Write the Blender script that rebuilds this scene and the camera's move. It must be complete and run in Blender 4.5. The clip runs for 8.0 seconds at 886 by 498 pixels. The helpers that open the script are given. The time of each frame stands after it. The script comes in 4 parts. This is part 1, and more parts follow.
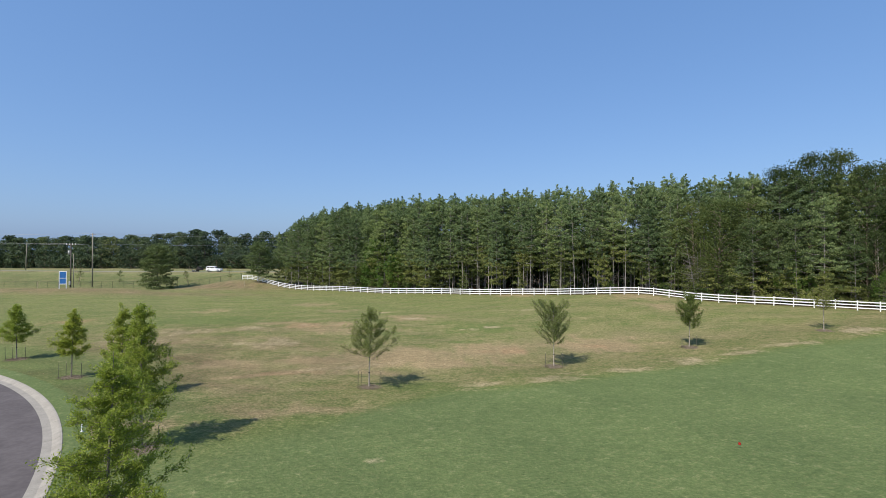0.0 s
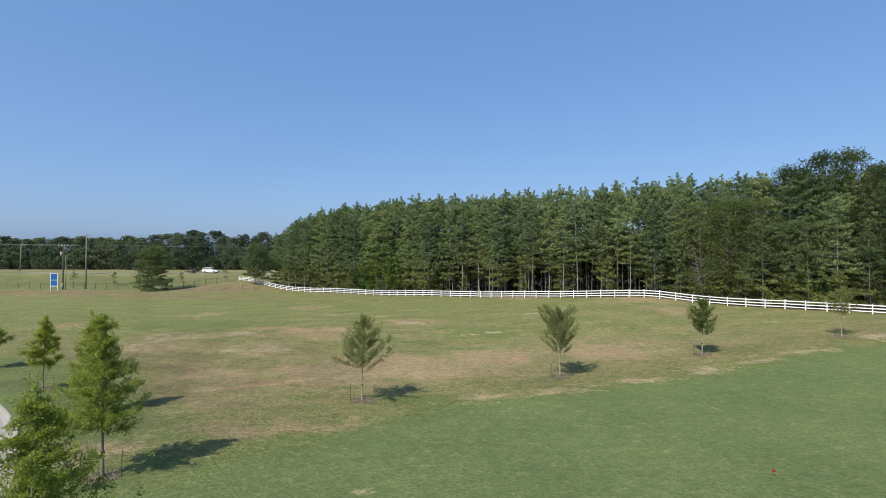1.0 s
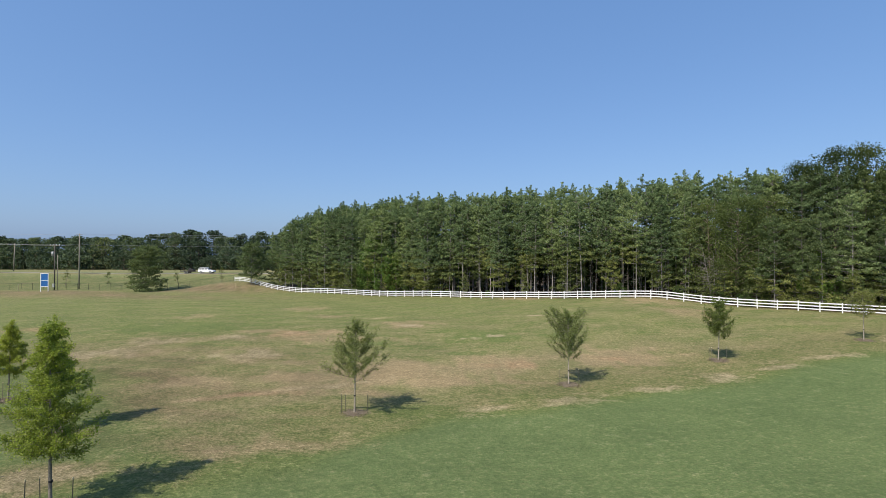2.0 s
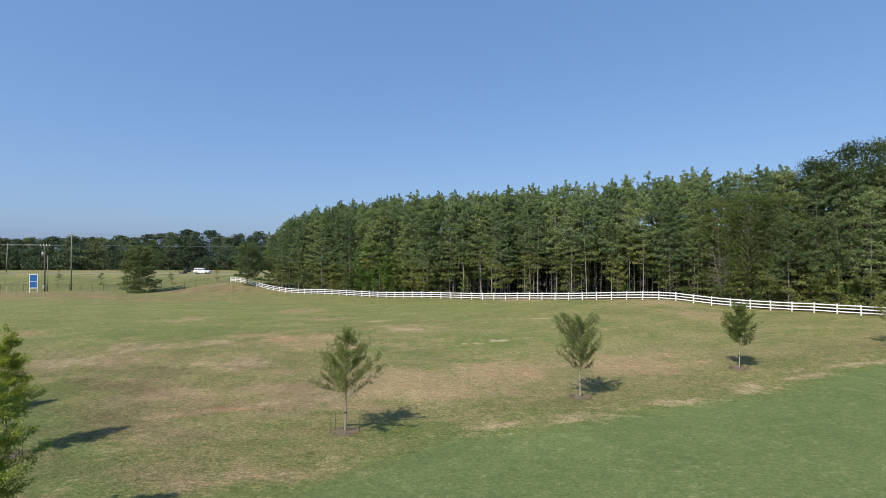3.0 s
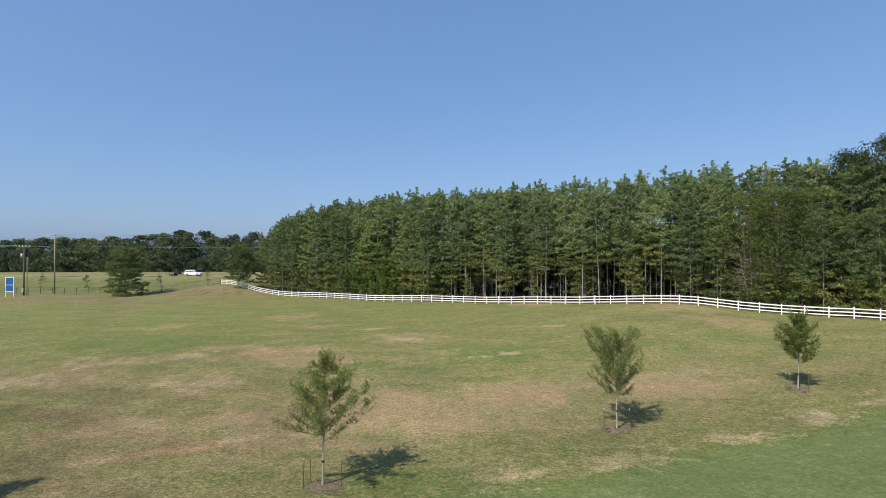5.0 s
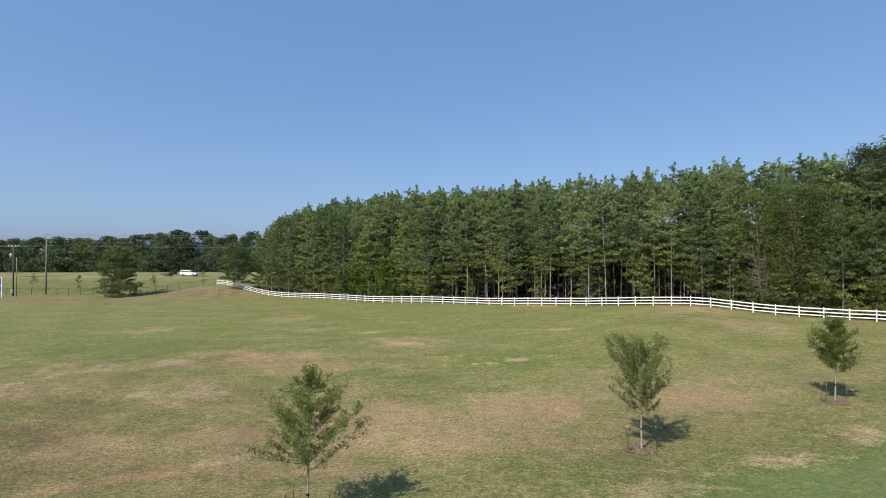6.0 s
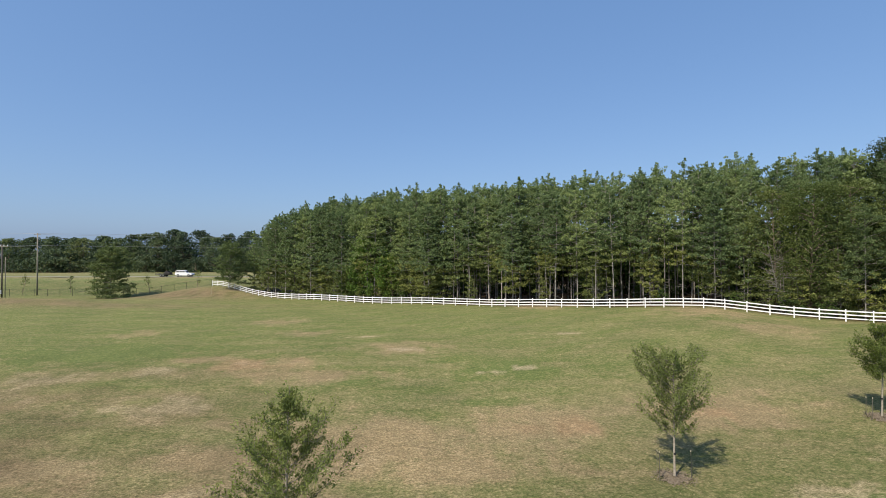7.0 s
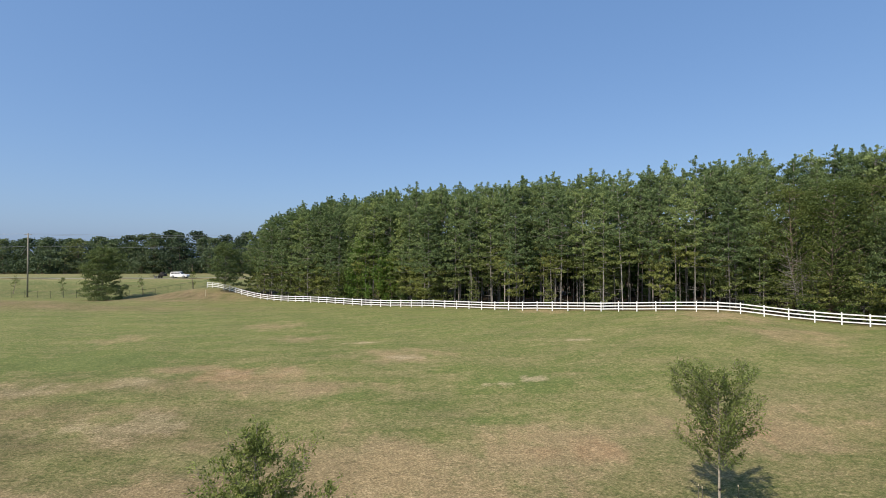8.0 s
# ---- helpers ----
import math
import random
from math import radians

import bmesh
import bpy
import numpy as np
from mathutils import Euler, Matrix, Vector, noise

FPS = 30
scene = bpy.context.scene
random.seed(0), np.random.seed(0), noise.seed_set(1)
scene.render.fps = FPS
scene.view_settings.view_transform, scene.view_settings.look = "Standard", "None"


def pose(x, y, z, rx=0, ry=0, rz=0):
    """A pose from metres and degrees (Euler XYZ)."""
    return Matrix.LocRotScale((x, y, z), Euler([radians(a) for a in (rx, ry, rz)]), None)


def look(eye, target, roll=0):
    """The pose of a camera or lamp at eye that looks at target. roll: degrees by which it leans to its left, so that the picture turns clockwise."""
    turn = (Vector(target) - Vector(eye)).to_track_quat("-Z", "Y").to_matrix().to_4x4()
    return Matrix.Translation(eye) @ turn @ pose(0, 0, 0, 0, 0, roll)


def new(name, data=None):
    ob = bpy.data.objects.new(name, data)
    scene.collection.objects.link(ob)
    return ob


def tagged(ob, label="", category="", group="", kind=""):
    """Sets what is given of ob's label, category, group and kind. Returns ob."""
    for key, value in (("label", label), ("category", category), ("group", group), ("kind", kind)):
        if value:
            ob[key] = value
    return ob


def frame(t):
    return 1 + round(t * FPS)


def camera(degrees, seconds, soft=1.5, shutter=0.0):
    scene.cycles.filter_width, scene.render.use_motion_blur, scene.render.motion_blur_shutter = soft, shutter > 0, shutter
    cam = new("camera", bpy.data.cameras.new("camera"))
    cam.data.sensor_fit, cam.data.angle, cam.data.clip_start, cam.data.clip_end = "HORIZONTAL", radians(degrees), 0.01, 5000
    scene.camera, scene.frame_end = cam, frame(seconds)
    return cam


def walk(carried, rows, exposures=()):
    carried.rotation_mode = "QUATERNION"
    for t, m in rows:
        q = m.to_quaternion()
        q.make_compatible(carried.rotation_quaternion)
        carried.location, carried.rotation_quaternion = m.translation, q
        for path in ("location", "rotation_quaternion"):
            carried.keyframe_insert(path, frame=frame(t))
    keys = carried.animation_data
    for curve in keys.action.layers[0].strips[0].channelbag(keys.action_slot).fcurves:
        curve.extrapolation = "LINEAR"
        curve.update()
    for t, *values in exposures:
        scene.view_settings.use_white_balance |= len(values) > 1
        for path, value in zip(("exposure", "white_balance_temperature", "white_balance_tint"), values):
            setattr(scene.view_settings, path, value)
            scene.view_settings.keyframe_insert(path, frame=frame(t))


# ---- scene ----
cam = camera(84.0, 8.0, soft=0.85)
PATH = [
    (0, (-0.094, -0.203, 9.223), (-0.092, 1.797, 9.245), 0.1),
    (0.5, (-0.049, 1.072, 9.381), (-0.046, 3.072, 9.406), 0.1),
    (1, (-0.017, 2.31, 9.371), (-0.015, 4.31, 9.396), 0.1),
    (1.5, (0.004, 3.638, 9.3), (0.006, 5.638, 9.325), 0.1),
    (3, (-0.032, 8.002, 9.396), (-0.029, 10.002, 9.419), -0.0),
    (3.5, (-0.135, 9.571, 9.404), (-0.131, 11.57, 9.428), -0.0),
    (4, (-0.204, 11.107, 9.422), (-0.2, 13.107, 9.447), -0.1),
    (4.5, (-0.244, 12.678, 9.418), (-0.24, 14.678, 9.444), -0.1),
    (6, (-0.489, 17.151, 9.335), (-0.484, 19.151, 9.362), -0.1),
    (6.5, (-0.565, 18.706, 9.335), (-0.56, 20.706, 9.362), -0.1),
    (7, (-0.653, 20.217, 9.34), (-0.648, 22.217, 9.366), -0.15),
    (7.5, (-0.76, 21.762, 9.32), (-0.754, 23.762, 9.35), -0.13),
    (8, (-0.861, 23.289, 9.346), (-0.855, 25.289, 9.377), -0.1),
]
walk(cam, [(t, look(eye, target, roll)) for t, eye, target, roll in PATH], [(0, 0.1, 6450, 10), (4.5, 0.1, 6750, 10), (8, 0.1, 6850, 10)])

# ---- sky and sun ----
SUN_EL = radians(50)
SUN_TO = Vector((-0.62, -0.785, 0)).normalized() * math.cos(SUN_EL) + Vector((0, 0, math.sin(SUN_EL)))
world = bpy.data.worlds.new("sky")
scene.world = world
world.use_nodes = True
wn = world.node_tree
sky = wn.nodes.new("ShaderNodeTexSky")
sky.sky_type = "NISHITA"
sky.sun_disc = False
sky.sun_elevation = SUN_EL
sky.sun_rotation = math.atan2(SUN_TO.x, SUN_TO.y)
sky.altitude, sky.air_density, sky.dust_density, sky.ozone_density = 0, 1.0, 1.7, 2.7
veil = wn.nodes.new("ShaderNodeMix")  # summer haze evens the blue out
veil.data_type = "RGBA"
veil.inputs[0].default_value = 0.45
veil.inputs[7].default_value = (1.10, 2.64, 5.95, 1)
wn.links.new(sky.outputs[0], veil.inputs[6])
wn.links.new(veil.outputs[2], wn.nodes["Background"].inputs[0])
wn.nodes["Background"].inputs[1].default_value = 0.132
sun = new("sun", bpy.data.lights.new("sun", "SUN"))
sun.data.energy, sun.data.angle, sun.data.color = 5.0, radians(0.6), (1.0, 0.93, 0.82)
sun.matrix_world = look(SUN_TO * 300, (0, 0, 0))


# ---- materials ----
def material(name, rough=0.8, metal=0.0):
    m = bpy.data.materials.new(name)
    m.use_nodes = True
    nt = m.node_tree
    b = nt.nodes["Principled BSDF"]
    b.inputs["Roughness"].default_value = rough
    b.inputs["Metallic"].default_value = metal
    b.inputs["Specular IOR Level"].default_value = 0.3
    return m, nt, b


def node(nt, kind, **values):
    n = nt.nodes.new(kind)
    for key, value in values.items():
        n.inputs[key.replace("_", " ")].default_value = value
    return n


def noise_node(nt, scale, detail=4.0, coords=None, rough=0.55):
    n = node(nt, "ShaderNodeTexNoise", Scale=scale, Detail=detail, Roughness=rough)
    if coords is None:
        coords = nt.nodes.new("ShaderNodeNewGeometry").outputs["Position"]
    nt.links.new(coords, n.inputs["Vector"])
    return n


def ramp(nt, source, stops):
    r = nt.nodes.new("ShaderNodeValToRGB")
    e = r.color_ramp.elements
    while len(e) < len(stops):
        e.new(0.5)
    for el, (p, c) in zip(e, stops):
        el.position, el.color = p, (*c, 1)
    nt.links.new(source, r.inputs[0])
    return r.outputs[0]


def blend(nt, fac, a, b, mode="MIX"):
    n = nt.nodes.new("ShaderNodeMix")
    n.data_type, n.blend_type = "RGBA", mode
    for i, v in ((0, fac), (6, a), (7, b)):
        if isinstance(v, bpy.types.NodeSocket):
            nt.links.new(v, n.inputs[i])
        elif i == 0:
            n.inputs[0].default_value = v
        else:
            n.inputs[i].default_value = (*v, 1)
    return n.outputs[2]


def bump(nt, b, source, strength, distance):
    n = node(nt, "ShaderNodeBump", Strength=strength, Distance=distance)
    nt.links.new(source, n.inputs["Height"])
    nt.links.new(n.outputs[0], b.inputs["Normal"])


def simple(name, c1, c2, scale=6.0, rough=0.7, metal=0.0, relief=0.0, by_object=0.0):
    m, nt, b = material(name, rough, metal)
    n1, n2 = noise_node(nt, scale, 5), noise_node(nt, scale * 9, 3)
    col = ramp(nt, n1.outputs["Fac"], [(0.3, c1), (0.7, c2)])
    col = blend(nt, 0.35, col, ramp(nt, n2.outputs["Fac"], [(0.35, c1), (0.65, c2)]))
    if by_object:
        info = nt.nodes.new("ShaderNodeObjectInfo")
        lo, hi = 1 - by_object, 1 + by_object
        col = blend(nt, 1.0, col, ramp(nt, info.outputs["Random"], [(0, (lo,) * 3), (1, (hi,) * 3)]), "MULTIPLY")
    nt.links.new(col, b.inputs["Base Color"])
    if relief:
        bump(nt, b, n2.outputs["Fac"], 0.6, relief)
    return m


def foliage(name, dark, mid, light, through_light=0.3, tree_shift=0.25, gloss=0.55):
    """Leaves that vary from one to the next and from tree to tree, and let some light through."""
    m, nt, b = material(name, gloss)
    b.inputs["Specular IOR Level"].default_value = 0.12
    geo = nt.nodes.new("ShaderNodeNewGeometry")
    info = nt.nodes.new("ShaderNodeObjectInfo")
    col = ramp(nt, geo.outputs["Random Per Island"], [(0.0, dark), (0.55, mid), (1.0, light)])
    lo, hi = 1 - tree_shift, 1 + tree_shift
    col = blend(nt, 1.0, col, ramp(nt, info.outputs["Random"], [(0, (lo * 0.95, lo, lo)), (0.5, (1, 1, 1)), (1, (hi * 1.1, hi, hi * 0.9))]), "MULTIPLY")
    nt.links.new(col, b.inputs["Base Color"])
    tr = nt.nodes.new("ShaderNodeBsdfTranslucent")
    nt.links.new(blend(nt, 1.0, col, (1.15, 1.2, 0.6), "MULTIPLY"), tr.inputs["Color"])
    mix = nt.nodes.new("ShaderNodeMixShader")
    mix.inputs[0].default_value = through_light
    nt.links.new(b.outputs[0], mix.inputs[1])
    nt.links.new(tr.outputs[0], mix.inputs[2])
    nt.links.new(mix.outputs[0], nt.nodes["Material Output"].inputs["Surface"])
    return m


def ground_material():
    """Grass whose dryness, lushness and bare soil are painted on the sheet as attributes."""
    m, nt, b = material("grass_ground", 0.95)
    b.inputs["Specular IOR Level"].default_value = 0.1

    def attr(name):
        a = nt.nodes.new("ShaderNodeAttribute")
        a.attribute_name = name
        return a.outputs["Fac"]

    def add(s, other, k, off=0.0):
        n = nt.nodes.new("ShaderNodeMath")
        n.operation = "MULTIPLY_ADD"
        nt.links.new(other, n.inputs[0])
        n.inputs[1].default_value = k
        n.inputs[2].default_value = off
        if s is None:
            return n.outputs[0]
        t = nt.nodes.new("ShaderNodeMath")
        t.operation = "ADD"
        t.use_clamp = True
        nt.links.new(s, t.inputs[0])
        nt.links.new(n.outputs[0], t.inputs[1])
        return t.outputs[0]

    pos = nt.nodes.new("ShaderNodeNewGeometry").outputs["Position"]
    turn = nt.nodes.new("ShaderNodeMapping")  # mowing streaks run along the lawn's edge
    turn.inputs["Rotation"].default_value = (0, 0, radians(-18))
    turn.inputs["Scale"].default_value = (0.8, 1.0, 1.0)
    nt.links.new(pos, turn.inputs["Vector"])
    big, mid, fine = noise_node(nt, 0.16, 5), noise_node(nt, 1.5, 7, turn.outputs[0], rough=0.68), noise_node(nt, 5.5, 6, turn.outputs[0], rough=0.72)
    blades = noise_node(nt, 12.0, 5, turn.outputs[0], rough=0.75)
    dry = add(attr("dry"), mid.outputs["Fac"], 0.7, -0.35)
    dry = add(dry, fine.outputs["Fac"], 0.8, -0.4)
    dry = ramp(nt, dry, [(0.22, (0, 0, 0)), (0.85, (0.92, 0.92, 0.92))])
    green = ramp(nt, fine.outputs["Fac"], [(0.28, (0.098, 0.124, 0.040)), (0.5, (0.134, 0.164, 0.052)), (0.75, (0.182, 0.204, 0.076))])
    green = blend(nt, attr("lush"), green, ramp(nt, fine.outputs["Fac"], [(0.25, (0.090, 0.130, 0.052)), (0.75, (0.118, 0.162, 0.068))]))
    straw = ramp(nt, blades.outputs["Fac"], [(0.25, (0.215, 0.155, 0.086)), (0.55, (0.300, 0.235, 0.136)), (0.8, (0.440, 0.352, 0.224))])
    col = blend(nt, dry, green, straw)
    soil = ramp(nt, mid.outputs["Fac"], [(0.3, (0.234, 0.142, 0.077)), (0.7, (0.394, 0.274, 0.164))])
    thatch = add(attr("pale"), fine.outputs["Fac"], 1.3, -0.86)
    thatch = add(thatch, mid.outputs["Fac"], 1.7, -1.0)
    col = blend(nt, thatch, col, ramp(nt, blades.outputs["Fac"], [(0.3, (0.288, 0.235, 0.138)), (0.7, (0.451, 0.385, 0.253))]))
    bare = add(attr("bare"), fine.outputs["Fac"], 0.9, -0.45)
    col = blend(nt, bare, col, soil)
    # dark brown for needle litter, and for the lone pine's painted shadow
    litter_and_shade = ramp(nt, fine.outputs["Fac"], [(0.3, (0.035, 0.025, 0.016)), (0.7, (0.11, 0.075, 0.045))])
    col = blend(nt, attr("litter_and_shade"), col, litter_and_shade)
    col = blend(nt, 1.0, col, ramp(nt, big.outputs["Fac"], [(0.3, (0.88, 0.9, 0.88)), (0.7, (1.1, 1.08, 1.05))]), "MULTIPLY")
    grain = ramp(nt, blades.outputs["Fac"], [(0.3, (0.58, 0.59, 0.58)), (0.7, (1.40, 1.39, 1.38))])
    grain = blend(nt, attr("lush"), grain, ramp(nt, blades.outputs["Fac"], [(0.3, (0.88, 0.89, 0.88)), (0.7, (1.10, 1.10, 1.10))]))
    col = blend(nt, 1.0, col, grain, "MULTIPLY")
    col = blend(nt, 1.0, col, ramp(nt, mid.outputs["Fac"], [(0.32, (0.90, 0.91, 0.91)), (0.68, (1.12, 1.11, 1.1))]), "MULTIPLY")
    tone = ramp(nt, fine.outputs["Fac"], [(0.3, (0.80, 0.81, 0.81)), (0.7, (1.24, 1.23, 1.22))])
    tone = blend(nt, attr("lush"), tone, ramp(nt, fine.outputs["Fac"], [(0.3, (0.95, 0.96, 0.95)), (0.7, (1.05, 1.05, 1.05))]))
    col = blend(nt, 1.0, col, tone, "MULTIPLY")
    nt.links.new(col, b.inputs["Base Color"])
    h = add(None, blades.outputs["Fac"], 0.6)
    t = nt.nodes.new("ShaderNodeMath")
    nt.links.new(h, t.inputs[0])
    nt.links.new(fine.outputs["Fac"], t.inputs[1])
    t2 = nt.nodes.new("ShaderNodeMath")
    t2.operation = "MULTIPLY_ADD"
    nt.links.new(mid.outputs["Fac"], t2.inputs[0])
    t2.inputs[1].default_value = 2.2
    nt.links.new(t.outputs[0], t2.inputs[2])
    n = node(nt, "ShaderNodeBump", Distance=0.065)
    nt.links.new(add(None, attr("lush"), -0.4, 1.0), n.inputs["Strength"])
    nt.links.new(t2.outputs[0], n.inputs["Height"])
    nt.links.new(n.outputs[0], b.inputs["Normal"])
    return m


GRASS = ground_material()
ASPHALT = simple("asphalt", (0.070, 0.060, 0.059), (0.128, 0.112, 0.110), 0.45, 0.9, 0, 0.004)
CONCRETE = simple("kerb_concrete", (0.23, 0.21, 0.18), (0.34, 0.315, 0.27), 1.8, 0.9, 0, 0.003)
VINYL = simple("white_vinyl", (0.74, 0.74, 0.73), (0.84, 0.84, 0.83), 1.2, 0.45, by_object=0.04)
BARK = simple("grey_brown_bark", (0.10, 0.075, 0.055), (0.27, 0.22, 0.17), 5, 0.95, 0, 0.02, 0.15)
OAK_BARK = simple("grey_oak_bark", (0.10, 0.085, 0.068), (0.30, 0.26, 0.21), 9, 0.95, 0, 0.008)
YOUNG_BARK = simple("pale_young_bark", (0.20, 0.17, 0.13), (0.42, 0.37, 0.30), 9, 0.9, 0, 0.006)
PINE_BARK = simple("pine_bark", (0.15, 0.135, 0.12), (0.36, 0.335, 0.30), 2.5, 0.95, 0, 0.03, 0.3)
STEEL_GREEN = simple("weathered_green_steel", (0.09, 0.085, 0.065), (0.20, 0.18, 0.14), 12, 0.6, 0.4)
BLACK_STEEL = simple("black_coated_steel", (0.010, 0.012, 0.011), (0.03, 0.032, 0.03), 8, 0.5, 0.2)
POLE_WOOD = simple("weathered_pole_wood", (0.17, 0.155, 0.12), (0.30, 0.275, 0.22), 2.0, 0.9, 0, 0.01)
DARK_POLE = simple("creosoted_pole_wood", (0.06, 0.053, 0.045), (0.13, 0.115, 0.10), 2.0, 0.9, 0, 0.01)
GALV = simple("galvanised_grey", (0.27, 0.28, 0.27), (0.40, 0.40, 0.39), 4, 0.5, 0.3)
CABLE = simple("aluminium_cable", (0.30, 0.31, 0.31), (0.42, 0.42, 0.42), 3, 0.5, 0.3)
MULCH = simple("bark_mulch", (0.12, 0.095, 0.066), (0.30, 0.245, 0.175), 14, 0.98, 0, 0.03)
SIGN_BLUE = simple("sign_blue", (0.02, 0.10, 0.30), (0.03, 0.14, 0.38), 1.5, 0.4)
SIGN_WHITE = simple("sign_white", (0.70, 0.70, 0.68), (0.80, 0.80, 0.79), 3, 0.5)
CAR_WHITE = simple("white_car_paint", (0.76, 0.77, 0.78), (0.82, 0.82, 0.82), 2, 0.25)
CAR_GLASS = simple("dark_car_glass", (0.012, 0.014, 0.016), (0.02, 0.022, 0.025), 2, 0.08)
RUBBER = simple("tyre_rubber", (0.012, 0.012, 0.012), (0.03, 0.03, 0.03), 6, 0.85)
DARK_METAL = simple("dark_painted_metal", (0.02, 0.02, 0.02), (0.055, 0.05, 0.045), 4, 0.6, 0.2)
RED_CLOTH = simple("red_flag_plastic", (0.55, 0.02, 0.02), (0.75, 0.05, 0.04), 9, 0.6)
PIPE_WHITE = simple("white_plastic_pipe", (0.68, 0.68, 0.67), (0.80, 0.80, 0.79), 5, 0.5)
BRASS = simple("dull_tan_plastic", (0.42, 0.36, 0.22), (0.55, 0.48, 0.32), 5, 0.6)

PINE_LEAF = foliage("pine_needles", (0.082, 0.126, 0.054), (0.162, 0.224, 0.098), (0.232, 0.298, 0.134), 0.26, 0.3)
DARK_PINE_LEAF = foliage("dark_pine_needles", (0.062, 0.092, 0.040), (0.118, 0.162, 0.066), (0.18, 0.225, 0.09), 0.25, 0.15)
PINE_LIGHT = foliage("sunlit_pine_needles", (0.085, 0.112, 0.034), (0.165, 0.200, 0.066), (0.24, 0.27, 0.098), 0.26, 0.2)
BROAD_LEAF = foliage("broad_leaves", (0.042, 0.062, 0.022), (0.062, 0.090, 0.030), (0.088, 0.118, 0.040), 0.34, 0.2)
OLIVE_LEAF = foliage("olive_broad_leaves", (0.070, 0.096, 0.030), (0.100, 0.134, 0.042), (0.134, 0.170, 0.055), 0.30, 0.2)
BRIGHT_LEAF = foliage("bright_broad_leaves", (0.065, 0.125, 0.026), (0.110, 0.190, 0.042), (0.18, 0.26, 0.065), 0.38, 0.12)
# distance haze is mixed into the far leaves' colour as extra blue
HAZY_FAR_LEAF = foliage("haze_tinted_distant_leaves", (0.052, 0.078, 0.052), (0.084, 0.122, 0.074), (0.125, 0.168, 0.096), 0.28, 0.34)
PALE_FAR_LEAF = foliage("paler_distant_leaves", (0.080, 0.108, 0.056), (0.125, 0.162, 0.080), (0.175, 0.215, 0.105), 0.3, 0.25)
OAK_LEAF = foliage("young_oak_leaves", (0.16, 0.21, 0.040), (0.285, 0.340, 0.068), (0.40, 0.44, 0.11), 0.5, 0.06)
ELM_LEAF = foliage("young_elm_leaves", (0.124, 0.152, 0.050), (0.215, 0.250, 0.086), (0.31, 0.34, 0.128), 0.45, 0.06)
GREEN_ELM_LEAF = foliage("deep_green_elm_leaves", (0.092, 0.122, 0.032), (0.160, 0.198, 0.052), (0.23, 0.265, 0.082), 0.42, 0.06)
SHRUB_LEAF = foliage("shrub_leaves", (0.040, 0.070, 0.022), (0.070, 0.115, 0.034), (0.12, 0.175, 0.052), 0.3, 0.25)
BLADE = foliage("grass_blades", (0.115, 0.150, 0.052), (0.145, 0.185, 0.068), (0.185, 0.215, 0.088), 0.2, 0.0, 0.8)
STRAW = foliage("straw_blades", (0.22, 0.175, 0.095), (0.28, 0.225, 0.125), (0.38, 0.31, 0.185), 0.2, 0.0, 0.8)


# ---- mesh helpers ----
def mesh_np(name, verts, faces, mat, smooth=False):
    """A mesh from arrays: verts (n, 3), faces (m, k) with one k."""
    verts, faces = np.asarray(verts, float), np.asarray(faces, int)
    me = bpy.data.meshes.new(name)
    me.vertices.add(len(verts))
    me.vertices.foreach_set("co", verts.ravel())
    k = faces.shape[1]
    me.loops.add(faces.size)
    me.loops.foreach_set("vertex_index", faces.ravel())
    me.polygons.add(len(faces))
    me.polygons.foreach_set("loop_start", np.arange(0, faces.size, k))
    me.polygons.foreach_set("use_smooth", np.full(len(faces), smooth))
    me.update(calc_edges=True)
    me.validate()
    me.materials.append(mat)
    return me


def mesh_bm(name, bm, mat, smooth=False):
    me = bpy.data.meshes.new(name)
    bm.normal_update()
    for f in bm.faces:
        f.smooth = smooth
    bm.to_mesh(me)
    bm.free()
    me.materials.append(mat)
    return me


def under(name, me, parent, label="", m=None):
    """A mesh object as a part of parent."""
    ob = new(name, me)
    ob.parent = parent
    if m is not None:
        ob.matrix_local = m
    if label:
        ob["label"] = label
    return ob


def part(name, bm, mat, parent, label="", smooth=False, m=None):
    return under(name, mesh_bm(name, bm, mat, smooth), parent, label, m)


def thing(name, m, label, category, group="", kind=""):
    ob = new(name)
    ob.empty_display_size = 0.2
    ob.matrix_world = m
    return tagged(ob, label, category, group, kind)


def box(bm, x0, x1, y0, y1, z0, z1, bevel=0.0):
    r = bmesh.ops.create_cube(bm, size=1.0, matrix=Matrix.LocRotScale(((x0 + x1) / 2, (y0 + y1) / 2, (z0 + z1) / 2), None, (x1 - x0, y1 - y0, z1 - z0)))
    if bevel:
        bmesh.ops.bevel(bm, geom=list({e for v in r["verts"] for e in v.link_edges}), offset=bevel, segments=2, affect="EDGES", profile=0.5)
    return bm


def rod(bm, a, b, r0, r1=None, n=8):
    """A capped round bar from a to b."""
    a, b = Vector(a), Vector(b)
    d = b - a
    m = Matrix.Translation((a + b) / 2) @ d.to_track_quat("Z", "Y").to_matrix().to_4x4()
    bmesh.ops.create_cone(bm, cap_ends=True, segments=n, radius1=r0, radius2=r0 if r1 is None else r1, depth=d.length, matrix=m)
    return bm


